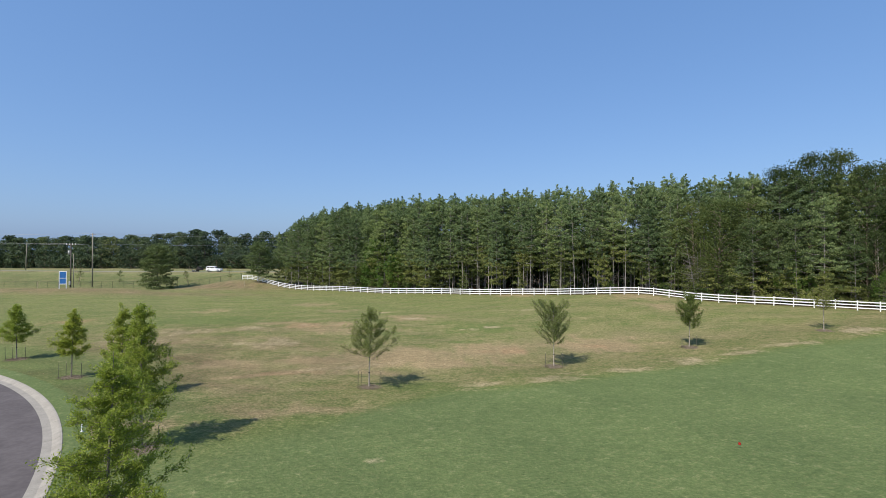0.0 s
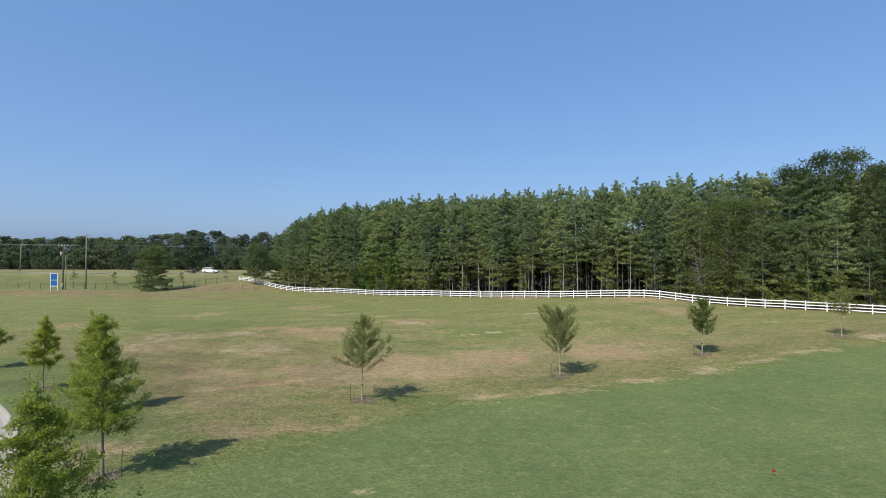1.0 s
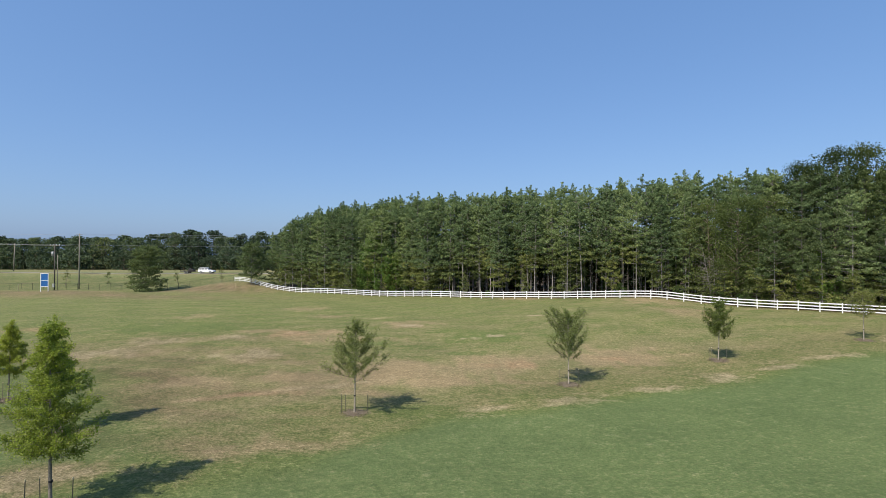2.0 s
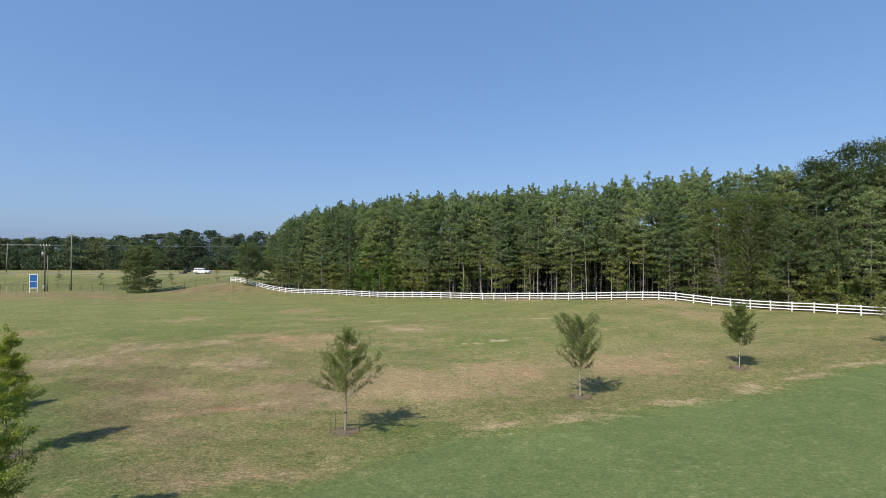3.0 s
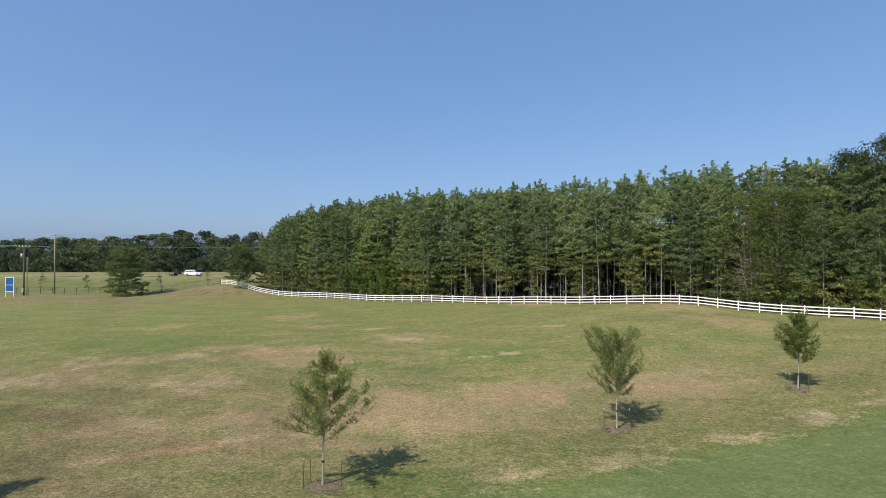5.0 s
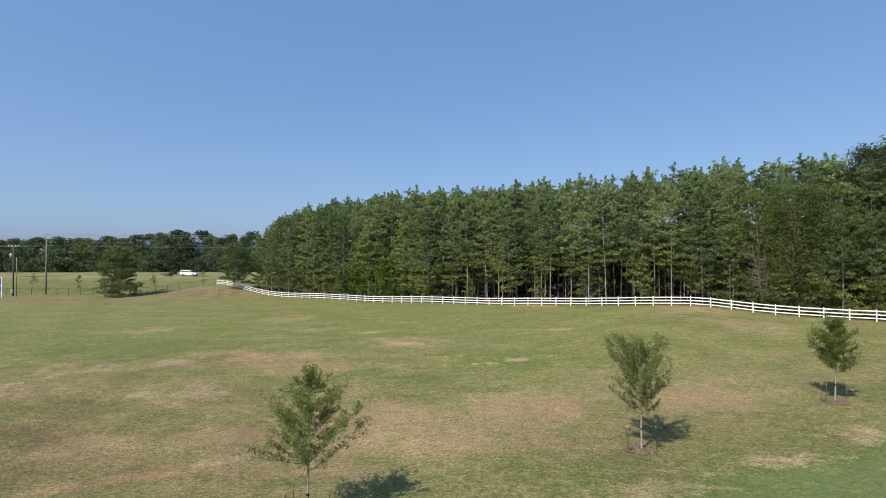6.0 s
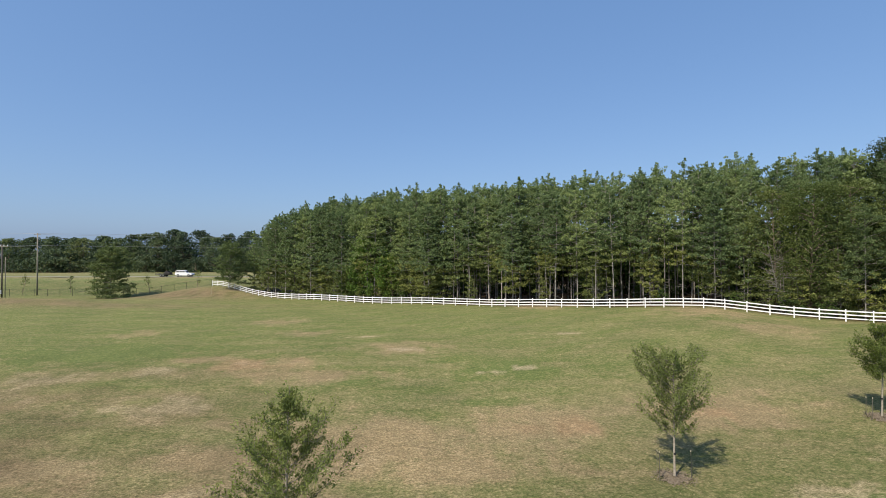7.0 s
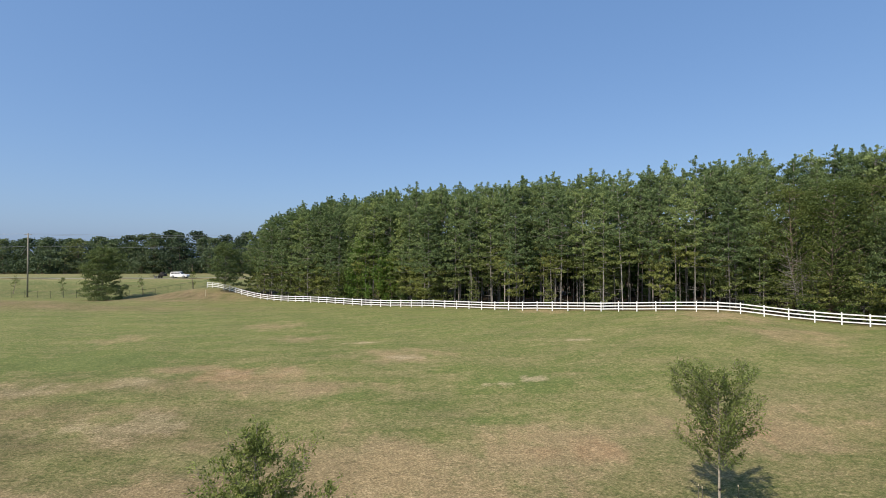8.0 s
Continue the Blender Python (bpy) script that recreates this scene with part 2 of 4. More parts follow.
def tubes(lines, sides=6):
    """Verts and quads of tapered tubes: lines of (points (k, 3), radii (k,))."""
    vs, fs, base = [], [], 0
    ang = np.arange(sides) * 2 * np.pi / sides
    for pts, rad in lines:
        pts, rad = np.asarray(pts, float), np.asarray(rad, float)
        d = np.gradient(pts, axis=0)
        d /= np.linalg.norm(d, axis=1)[:, None] + 1e-9
        ref = np.where(np.abs(d[:, 2:3]) > 0.9, [[1.0, 0, 0]], [[0, 0, 1.0]])
        u = np.cross(d, ref)
        u /= np.linalg.norm(u, axis=1)[:, None] + 1e-9
        w = np.cross(d, u)
        ring = pts[:, None] + rad[:, None, None] * (u[:, None] * np.cos(ang)[None, :, None] + w[:, None] * np.sin(ang)[None, :, None])
        vs.append(ring.reshape(-1, 3))
        for i in range(len(pts) - 1):
            for j in range(sides):
                k = (j + 1) % sides
                fs.append((base + i * sides + j, base + i * sides + k, base + (i + 1) * sides + k, base + (i + 1) * sides + j))
        base += len(pts) * sides
    return np.concatenate(vs), np.array(fs)


def unit(a):
    return a / (np.linalg.norm(a, axis=-1, keepdims=True) + 1e-9)


def leaves(rng, centre, along, normal, length, width):
    """Verts and quads of kite-shaped leaves: middle, direction, facing, sizes."""
    along = unit(along)
    side = unit(np.cross(along, normal))
    length, width = np.asarray(length)[:, None], np.asarray(width)[:, None]
    fold = unit(np.cross(side, along)) * width * 0.25
    a = centre - along * length * 0.5
    c = centre + along * length * 0.5
    b = centre - along * length * 0.05 + side * width * 0.5 + fold
    d = centre - along * length * 0.05 - side * width * 0.5 + fold
    v = np.stack([a, b, c, d], 1).reshape(-1, 3)
    f = np.arange(len(centre) * 4).reshape(-1, 4)
    return v, f


def on_sphere(rng, n):
    return unit(rng.normal(size=(n, 3)))


# ---- the lie of the land ----
FENCE0 = np.array([34.06, 85.46])
FENCE_DIR = np.array([0.8283, -0.5603])
FENCE_BACK = np.array([0.5603, 0.8283])
KERB_C, KERB_R, KERB_W, ROAD_W = np.array([-58.8, -6.0]), 50.1, 0.8, 7.5


def ease(x):
    x = np.clip(x, 0, 1)
    return x * x * (3 - 2 * x)


def bell(x, w):
    return np.exp(-((x / w) ** 2))


def along_fence(x, y):
    """Distances along the fence line, and behind it."""
    px, py = x - FENCE0[0], y - FENCE0[1]
    return px * FENCE_DIR[0] + py * FENCE_DIR[1], px * FENCE_BACK[0] + py * FENCE_BACK[1]


def height(x, y):
    x, y = np.asarray(x, float), np.asarray(y, float)
    s, b = along_fence(x, y)
    rise = -0.4 + 1.92 * ease((s + 78) / 82) - 0.2 * bell(s + 90, 9)
    rise = rise + 0.75 * np.where(s > 0.5, bell(s - 0.5, 7.0), bell(s - 0.5, 12.0)) * bell(np.maximum(b, 0), 30)
    z = rise * (1 - ease((-b - 4) / 42))
    z = z - 0.32 * bell(np.hypot((x + 1) / 20, (y - 38.5) / 10), 1.0)
    z = z + 0.5 * bell(y - 63, 12) * bell(x + 12, 28)
    z = z + 2.0 * bell(np.hypot(x + 58.7, y - 148.2), 11.5)
    z = z + 0.95 * bell(y - 119, 9) * ease((-x - 62) / 20)
    z = z - 0.7 * bell(y - 142, 11) * ease((-x - 66) / 14)
    z = z + 3.3 * ease((y - 148) / 24) * ease((-x - 8 - 0.2 * (y - 150)) / 45)
    z = z - 1.0 * ease((y - 185) / 70)
    z = z + 0.06 * np.sin(x * 0.21 + 1) * np.sin(y * 0.17) + 0.05 * np.sin(x * 0.47 + y * 0.31)
    r = np.hypot(x - KERB_C[0], y - KERB_C[1])
    z = z * (1 - ease((54 - r) / 3.5) * (y < 60))
    inside = ease((KERB_R + 0.9 - r) / 0.7) * ease((r - KERB_R + ROAD_W + 2 * KERB_W + 0.4) / 0.5)
    return z - 0.22 * inside


def at_ground(x, y, turn=0.0, sink=0.0):
    return pose(x, y, float(height(x, y)) - sink, 0, 0, turn)


# dry, bare, grey and lush places on the field: x, y and half widths
TAN = [(-4.3, 67.3, 3.5, 2.8), (-10.7, 57.3, 5.1, 1.8), (-20.8, 62.6, 2.6, 1.3), (4.7, 48.0, 2.8, 2.3), (16.2, 49.7, 4.1, 2.9), (-5.0, 45.0, 5.7, 3.3), (-18.2, 41.4, 2.8, 1.1), (-6.2, 39.6, 3.1, 0.7), (-11.0, 44.1, 1.9, 1.1), (0.0, 42.7, 4.4, 1.6), (32.2, 82.1, 5.2, 5.2), (33.4, 71.1, 3.7, 2.9), (-37.0, 79.0, 2.1, 2.8), (-16.8, 78.5, 2.8, 1.9), (-23.8, 89.5, 3.3, 3.2), (16.3, 99.2, 5.6, 4.2), (-19.2, 42.1, 2.0, 1.4), (-11.5, 43.5, 2.4, 1.4), (-14.2, 59.0, 3.5, 2.6), (-6.5, 29.6, 2.9, 1.1), (-10.6, 28.3, 1.6, 0.8)]
PALE = [(3.1, 57.7, 1.2, 0.8), (5.4, 59.1, 1.1, 0.9), (-3.3, 21.8, 0.6, 0.4), (46.0, 53.6, 2.5, 2.1), (-3.5, 66.5, 2.8, 0.7), (-16.0, 61.0, 3.4, 0.6), (-9.0, 75.0, 2.0, 0.6), (12.0, 72.0, 2.4, 0.6)]
RED = [(-17.0, 60.6, 3.5, 2.3), (6.5, 47.3, 1.8, 1.2), (-12.3, 39.1, 2.3, 0.5), (4.3, 47.2, 1.0, 0.8), (15.3, 49.0, 1.3, 1.3), (-49.6, 66.4, 3.4, 2.9)]
GRAY = [(-16.4, 25.6, 2.6, 1.3), (-17.5, 50.2, 3.8, 2.0), (-29.9, 56.7, 3.2, 1.9), (-31.1, 51.0, 4.4, 2.3), (-23.3, 58.5, 2.8, 1.5)]
LUSH = [(-9.0, 33.2, 1.7, 0.5), (-6.7, 55.4, 2.2, 0.9), (5.1, 59.0, 4.1, 2.2), (-31.9, 66.1, 7.9, 4.1), (2.2, 51.2, 2.3, 1.1), (-27.4, 42.1, 2.3, 2.9)]


def wobble(x, y, scale, seed):
    """Smooth noise from a few crossed waves, about -1 to 1."""
    rng = np.random.RandomState(seed)
    v = 0
    for k in range(7):
        a, f, p = rng.uniform(0, 2 * np.pi), rng.uniform(0.6, 2.2) / scale, rng.uniform(0, 6.28)
        v = v + np.sin((x * np.cos(a) + y * np.sin(a)) * f * 6.28 + p) / 3.2
    return v


def patches(x, y, rows, soft=0.8):
    v = np.zeros_like(x)
    wx = 0.45 * wobble(x, y, 3.0, 3)
    for cx, cy, a, b in rows:
        r = np.hypot((x - cx) / (a * 1.15), (y - cy) / (b * 1.15)) + wx
        v = np.maximum(v, 1 - ease((r - 0.35) / soft))
    return v


def ground_cover(x, y):
    s, b = along_fence(x, y)
    # the mown lawn ends on a line from the near left to the far right
    line = 32.8 + 0.405 * x + 0.6 * wobble(x, y, 16, 5) + 0.2 * wobble(x, y, 3.5, 15)
    line = np.where(x < -1, 32.2 + 0.85 * (x + 1) + 1.0 * wobble(x, y, 9, 6), line)
    soft = 1.3 + 4.4 * ease((-1 - x) / 10)
    lawn = ease((line - y + soft) / (2 * soft))
    r = np.hypot(x - KERB_C[0], y - KERB_C[1])
    verge = 1 - ease((r - KERB_R - 5.0) / 4.0)
    lawn = np.maximum(lawn, verge * (y < 60) * 0.55)
    lawn = lawn * (1 - 0.85 * patches(x, y, [(-16.0, 25.8, 3.4, 1.6), (-11.2, 25.6, 2.6, 1.0), (-20.5, 31.0, 2.0, 1.2)]))
    # streaks of dry and green lie across the slope
    streak = 0.6 * wobble(x * 0.45, y - 0.12 * x, 5.0, 1) + 0.4 * wobble(x * 0.4, y - 0.1 * x, 2.2, 2)
    away = ease((y - line - 1.5) / 7)
    rough_field = away * ease((88 - y + 0.25 * x) / 30)
    band = bell(np.hypot((x - 5) / 21, (y - 45.5 - 0.34 * x + 0.9 * wobble(x, y, 8, 17)) / 4.6), 1.0)
    west = bell(np.hypot((x + 25) / 15, (y - 49) / 11), 1.0)
    run, off = 0.924 * x + 0.383 * (y - 33), y - line  # along the lawn's edge, and out from it
    fringe = bell(off - 1.3, 1.5) * np.clip(0.60 + 0.8 * wobble(run * 0.28, off * 0.9, 1.7, 19) + 0.3 * wobble(run, off, 6, 18), 0, 1)
    fringe = fringe * ease((x + 1) / 4) * (1 - ease((x - 36) / 8))
    # a worn track climbs from the kerb towards the nearest elm
    track = bell(y - 37.5 - 0.46 * (x + 16.3) - 0.35 * wobble(x, y, 4, 31), 0.55) * ease((x + 19) / 4) * (1 - ease((x + 6) / 4))
    dry = 0.27 + 0.5 * track + 0.12 * rough_field + 0.05 * ease((y - 60) / 25) + 0.26 * band * away + 0.12 * west + 0.34 * fringe + (0.13 + 0.04 * rough_field) * streak * (1 - lawn)
    dry = dry + 0.36 * patches(x, y, TAN, 1.0) + 0.34 * patches(x, y, PALE, 0.7) + 0.32 * patches(x, y, GRAY, 1.0)
    hem = bell(off - 5.0, 4.5) * ease((x + 4) / 8) * (1 - lawn)
    dry = dry + 0.09 * hem - 0.34 * patches(x, y, LUSH) - 0.62 * lawn
    mound = bell(np.hypot((x + 63) / 19, (y - 138) / 9), 1.0)
    strip = bell(np.hypot((x + 88) / 46, (y - 115) / 5.5), 1.0)
    dry = dry + 0.16 * bell(np.hypot((x + 17) / 9, (y - 30) / 9), 1.0) + (0.62 * mound + 0.46 * strip) * (0.8 + 0.35 * wobble(x, y, 6, 9))
    dry = dry + 0.42 * bell(y - 172, 4.5) * (0.85 + 0.3 * wobble(x * 0.2, y, 5, 11)) + 0.2 * ease((y - 180) / 10)
    bare = 0.45 * track * (1 - ease((x + 14) / 4)) + 0.08 * mound + 0.08 * strip + 0.56 * patches(x, y, RED) + 0.14 * patches(x, y, TAN)
    litter_and_shade = ease((b - 0.6 + 0.5 * wobble(x, y, 4, 8)) / 2.2) * ease((s + 109) / 8)
    litter_and_shade = np.maximum(litter_and_shade, 0.24 * ease((y - 140) / 14) * (1 - ease((y - 160) / 8)))
    litter_and_shade = np.maximum(litter_and_shade, 0.50 * mound * (0.9 + 0.3 * wobble(x, y, 5, 33)) + 0.36 * strip + 0.42 * bell(np.hypot((x + 25) / 18, (y - 37) / 22), 1.0) * (1 - 0.5 * lawn) * (0.8 + 0.5 * wobble(x * 0.5, y, 4, 12)))
    litter_and_shade = np.maximum(litter_and_shade, 0.16 * hem)
    # shadow of the lone pine, painted dark on the bank to its right
    litter_and_shade = np.maximum(litter_and_shade, 0.85 * bell(np.hypot((x + 77) / 9, (y - 142 - 0.2 * (x + 77)) / 3.0), 1.0))
    return np.clip(dry, -0.6, 1), np.clip(lawn * 0.7 + 0.12 * patches(x, y, LUSH) + 0.45 * ease((y - 140) / 14), 0, 1), np.clip(bare, 0, 1), np.clip(litter_and_shade, 0, 1), 1.15 * patches(x, y, PALE, 0.7) + 0.9 * fringe + 0.7 * track + 0.75 * patches(x, y, GRAY) + 0.25 * patches(x, y, TAN)


def spaced(lo, hi, step, far_lo, far_hi):
    mid = np.arange(lo, hi + 1e-6, step)
    left, right, d = [], [], step
    p = lo
    while p > far_lo:
        d *= 1.16
        p -= d
        left.append(max(p, far_lo))
    p, d = hi, step
    while p < far_hi:
        d *= 1.16
        p += d
        right.append(min(p, far_hi))
    return np.concatenate([left[::-1], mid, right])


def ground():
    xs, ys = spaced(-62, 66, 0.6, -2600, 2600), spaced(10, 118, 0.6, -600, 4200)
    xs = np.unique(np.concatenate([xs, np.arange(-220, -62, 2.5)]))
    ys = np.unique(np.concatenate([ys, np.arange(119.2, 192, 1.5)]))
    gx, gy = np.meshgrid(xs, ys)
    x, y = gx.ravel(), gy.ravel()
    v = np.stack([x, y, height(x, y)], 1)
    nx = len(xs)
    i = (np.arange(len(ys) - 1)[:, None] * nx + np.arange(nx - 1)[None]).ravel()
    f = np.stack([i, i + 1, i + nx + 1, i + nx], 1)
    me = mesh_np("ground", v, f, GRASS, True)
    for name, values in zip(("dry", "lush", "bare", "litter_and_shade", "pale"), ground_cover(x, y)):
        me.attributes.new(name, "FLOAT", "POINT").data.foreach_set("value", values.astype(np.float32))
    tagged(new("ground", me), "mown green lawn and rough meadow with dry tan patches", "grass field", "", "structure")


ground()


def sweep(profile, radius_sign, a0, a1, steps):
    """A profile of (distance outwards, height) swept round the kerb's circle."""
    vs, fs, k = [], [], len(profile)
    for i in range(steps + 1):
        a = a0 + (a1 - a0) * i / steps
        for d, z in profile:
            r = radius_sign + d
            vs.append((KERB_C[0] + r * math.cos(a), KERB_C[1] + r * math.sin(a), z))
    for i in range(steps):
        for j in range(k - 1):
            fs.append((i * k + j, i * k + j + 1, (i + 1) * k + j + 1, (i + 1) * k + j))
    return vs, fs


def road_and_kerb():
    a0, a1 = radians(-12), radians(88)
    vs, fs = sweep([(-ROAD_W, -0.13), (-ROAD_W / 2, -0.08), (0, -0.13)], KERB_R - KERB_W, a0, a1, 90)
    tagged(new("road", mesh_np("road", vs, fs, ASPHALT, True)), "smooth dark purplish-grey asphalt road curving away", "road", "", "structure")
    # rolled kerb, cast in stretches with open joints
    prof = [(-0.8, -0.16), (-0.8, -0.125), (-0.42, -0.135), (-0.25, -0.06), (-0.12, 0.0), (-0.02, 0.012), (0.0, 0.0), (0.0, -0.2)]
    kerb = thing("kerb", Matrix(), "pale concrete rolled kerb and gutter along the asphalt", "kerb", "", "structure")
    n = 28
    for i in range(n):
        b0 = a0 + (a1 - a0) * i / n
        b1 = a0 + (a1 - a0) * (i + 1) / n - 0.012 / KERB_R
        vs, fs = sweep(prof, KERB_R, b0, b1, 6)
        under("kerb_stone", mesh_np("kerb_stone", vs, fs, CONCRETE), kerb)
    vs, fs = sweep([(0.004, -0.012), (0.3, 0.004), (0.8, 0.014), (1.5, -0.06)], KERB_R, a0, a1, 120)
    me = mesh_np("verge", vs, fs, GRASS, True)
    me.attributes.new("lush", "FLOAT", "POINT").data.foreach_set("value", np.full(len(vs), 0.75, np.float32))
    tagged(new("verge", me), "strip of mown grass along the kerb", "grass verge", "", "structure")
    mirror = [(-d, z) for d, z in prof][::-1]
    vs, fs = sweep(mirror, KERB_R - ROAD_W - 2 * KERB_W, a0, a1, 90)
    under("inner_kerb", mesh_np("inner_kerb", vs, fs, CONCRETE), kerb)


road_and_kerb()


# ---- the white rail fence ----
def white_fence():
    fence = thing("rail_fence", pose(*FENCE0, 0), "long white vinyl three-rail fence along the wood", "fence")
    bm = box(bmesh.new(), -0.0635, 0.0635, -0.0635, 0.0635, -0.4, 1.34, 0.008)
    box(bm, -0.074, 0.074, -0.074, 0.074, 1.335, 1.362, 0.006)
    r = bmesh.ops.create_cone(bm, cap_ends=True, segments=4, radius1=0.1, radius2=0.012, depth=0.05, matrix=pose(0, 0, 1.387, 0, 0, 45))
    post_me = mesh_bm("post", bm, VINYL)
    rail_me = mesh_bm("rail", box(bmesh.new(), 0, 1, -0.019, 0.019, -0.07, 0.07, 0.006), VINYL)
    turn = math.degrees(math.atan2(FENCE_DIR[1], FENCE_DIR[0]))
    rng = np.random.RandomState(4)
    last = None
    for i in range(-47, 20):
        p = FENCE0 + FENCE_DIR * 2.44 * i
        z = float(height(*p)) + rng.uniform(-0.02, 0.02)
        q = Vector((p[0] - FENCE0[0], p[1] - FENCE0[1], z))
        under("post", post_me, fence, m=Matrix.Translation(q) @ pose(0, 0, 0, rng.uniform(-0.6, 0.6), rng.uniform(-0.6, 0.6), turn))
        if last is not None:
            for h in (0.36, 0.78, 1.20):
                a, b = last + Vector((0, 0, h)), q + Vector((0, 0, h + rng.uniform(-0.012, 0.012)))
                d = b - a
                x = d.normalized()
                yv = Vector((0, 0, 1)).cross(x).normalized()
                m = Matrix((x, yv, x.cross(yv))).transposed().to_4x4()
                under("rail", rail_me, fence, m=Matrix.Translation(a) @ m @ Matrix.Diagonal((d.length, 1, 1, 1)))
        last = q


white_fence()


# ---- trees ----
def wavy(rng, a, b, n, amount):
    t = np.linspace(0, 1, n)[:, None]
    p = a + (b - a) * t
    off = np.cumsum(rng.normal(size=(n, 3)), 0) * amount
    return p + (off - off[0]) * t


def clump_leaves(rng, centres, sizes, flat, per, length, width, up=0.25, facing=0.55, outward=0.5, inner=0.45):
    """Leaves on the shells of many small clumps."""
    n = len(centres)
    d = on_sphere(rng, n * per)
    d[:, 2] = d[:, 2] * 0.9 + up * 0.5
    rad = np.repeat(sizes, per)[:, None] * (inner + (1.05 - inner) * rng.rand(n * per, 1))
    c = np.repeat(centres, per, 0) + d * rad * np.array([1, 1, flat])
    nor = unit(d + facing * rng.normal(size=d.shape))
    al = unit(np.cross(nor, rng.normal(size=d.shape)) + d * outward + np.array([0, 0, up]))
    k = rng.uniform(0.65, 1.3, n * per)
    return leaves(rng, c, al, nor, length * k, width * k)


def tree_path(tr, z):
    return np.array([np.interp(z, tr[:, 2], tr[:, k]) for k in range(3)])


def pine_meshes(seed, h, base, radius, step, per, card, leaf_mat=None, low_mat=None, low_part=0.0, top_only=0.0, clump=0.58, low_wide=1.0, lean=0.35, gap=0.1, dome=2.2, lump=0.26):
    """A pine: uneven whorls of limbs, flat and wide low down and rising towards a domed top, each ending in dense clumps of needles."""
    rng = np.random.RandomState(seed)
    top = np.array([rng.normal() * lean, rng.normal() * lean, h])
    tr = wavy(rng, np.array([0, 0, -0.4]), top, 9, 0.05)
    lines, twigs = [(tr, np.linspace(0.105, 0.025, 9) * min(1.0, h / 14))], []
    cs, sz, us = [], [], []
    skew, phase = rng.uniform(0, 6.28), rng.uniform(0, 6.28)
    z = base
    while z < h - 0.5:
        u = (z - base) / (h - base)
        prof = radius * (1 - u ** dome) ** 0.62 * (0.72 + 0.28 * min(1.0, u * 4)) * (1 + (low_wide - 1) * max(0.0, 1 - u * 2.6))
        prof *= 1 + lump * math.sin(u * 11 + phase)
        n = 4 if prof > 1.2 else 3
        a0 = rng.uniform(0, 6.28)
        for i in range(n):
            if rng.rand() < gap:
                continue
            a = a0 + i * 6.283 / n + rng.normal() * 0.35
            reach = max(0.35, prof * rng.uniform(0.6, 1.15) * (1 + 0.12 * math.cos(a - skew)))
            lift = -0.10 + 0.70 * u ** 1.6 + rng.normal() * 0.10
            at = tree_path(tr, z + rng.normal() * 0.3)
            out = np.array([math.cos(a), math.sin(a), 0.0])
            side = np.array([-out[1], out[0], 0.0])
            tip = at + out * reach + np.array([0, 0, (lift + 0.12) * reach])
            if u >= top_only:
                if reach > 1.0:  # a spray of clumps: the end, two sides, one further in
                    spots = [(1.0, 0.0, 1.0), (0.78, 0.30, 0.85), (0.74, -0.30, 0.85), (0.52, rng.uniform(-0.2, 0.2), 0.8)]
                    if reach > 2.4:
                        spots += [(0.9, 0.42, 0.75), (0.6, -0.42, 0.75)]
                else:
                    spots = [(1.0, 0.0, 0.9), (0.45, 0.1, 0.8)]
                for fr, q, k in spots:
                    cs.append(at + out * reach * fr + side * (q * reach + rng.normal() * 0.1) + np.array([0, 0, (lift + 0.12 * fr) * reach * fr + rng.normal() * 0.12]))
                    sz.append(clump * k * rng.uniform(0.8, 1.2) * (1 - 0.25 * u))
                    us.append(u)
            if reach > 0.7:
                twigs.append((np.stack([at, at + out * reach * 0.55 + np.array([0, 0, lift * reach * 0.55]), tip]), [0.035, 0.022, 0.008]))
        if u >= top_only:
            a = rng.uniform(0, 6.28)
            cs.append(tree_path(tr, z) + np.array([math.cos(a) * 0.45, math.sin(a) * 0.45, rng.normal() * 0.2]))
            sz.append(clump * rng.uniform(0.8, 1.1))
            us.append(u)
        z += step * rng.uniform(0.75, 1.25) * (1 - 0.3 * u)
    for q in range(5):  # the leader's candles
        cs.append(top + np.array([rng.normal() * 0.12, rng.normal() * 0.12, 0.75 - 0.32 * q]))
        sz.append(clump * (0.36 + 0.12 * q))
        us.append(1.0)
    for i in range(14):
        zz = rng.uniform(1.5, base + 2.5)
        a, r = rng.uniform(0, 6.28), rng.uniform(0.4, 1.7)
        at = tree_path(tr, zz)
        twigs.append((np.stack([at, at + [math.cos(a) * r, math.sin(a) * r, rng.uniform(-0.4, 0.15)]]), [0.025, 0.008]))
    v, f = tubes(lines, 6)
    v2, f2 = tubes(twigs, 3)
    trunk = mesh_np("trunk", np.concatenate([v, v2]), np.concatenate([f, f2 + len(v)]), PINE_BARK, True)
    cs, sz, us = np.array(cs), np.array(sz), np.array(us)
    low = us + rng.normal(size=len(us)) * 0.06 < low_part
    out = [trunk]
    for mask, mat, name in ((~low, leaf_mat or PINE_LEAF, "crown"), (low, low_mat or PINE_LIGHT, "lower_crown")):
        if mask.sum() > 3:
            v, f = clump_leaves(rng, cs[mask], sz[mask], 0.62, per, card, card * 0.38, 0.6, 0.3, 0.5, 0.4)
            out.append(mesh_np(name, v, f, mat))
    return tuple(out)


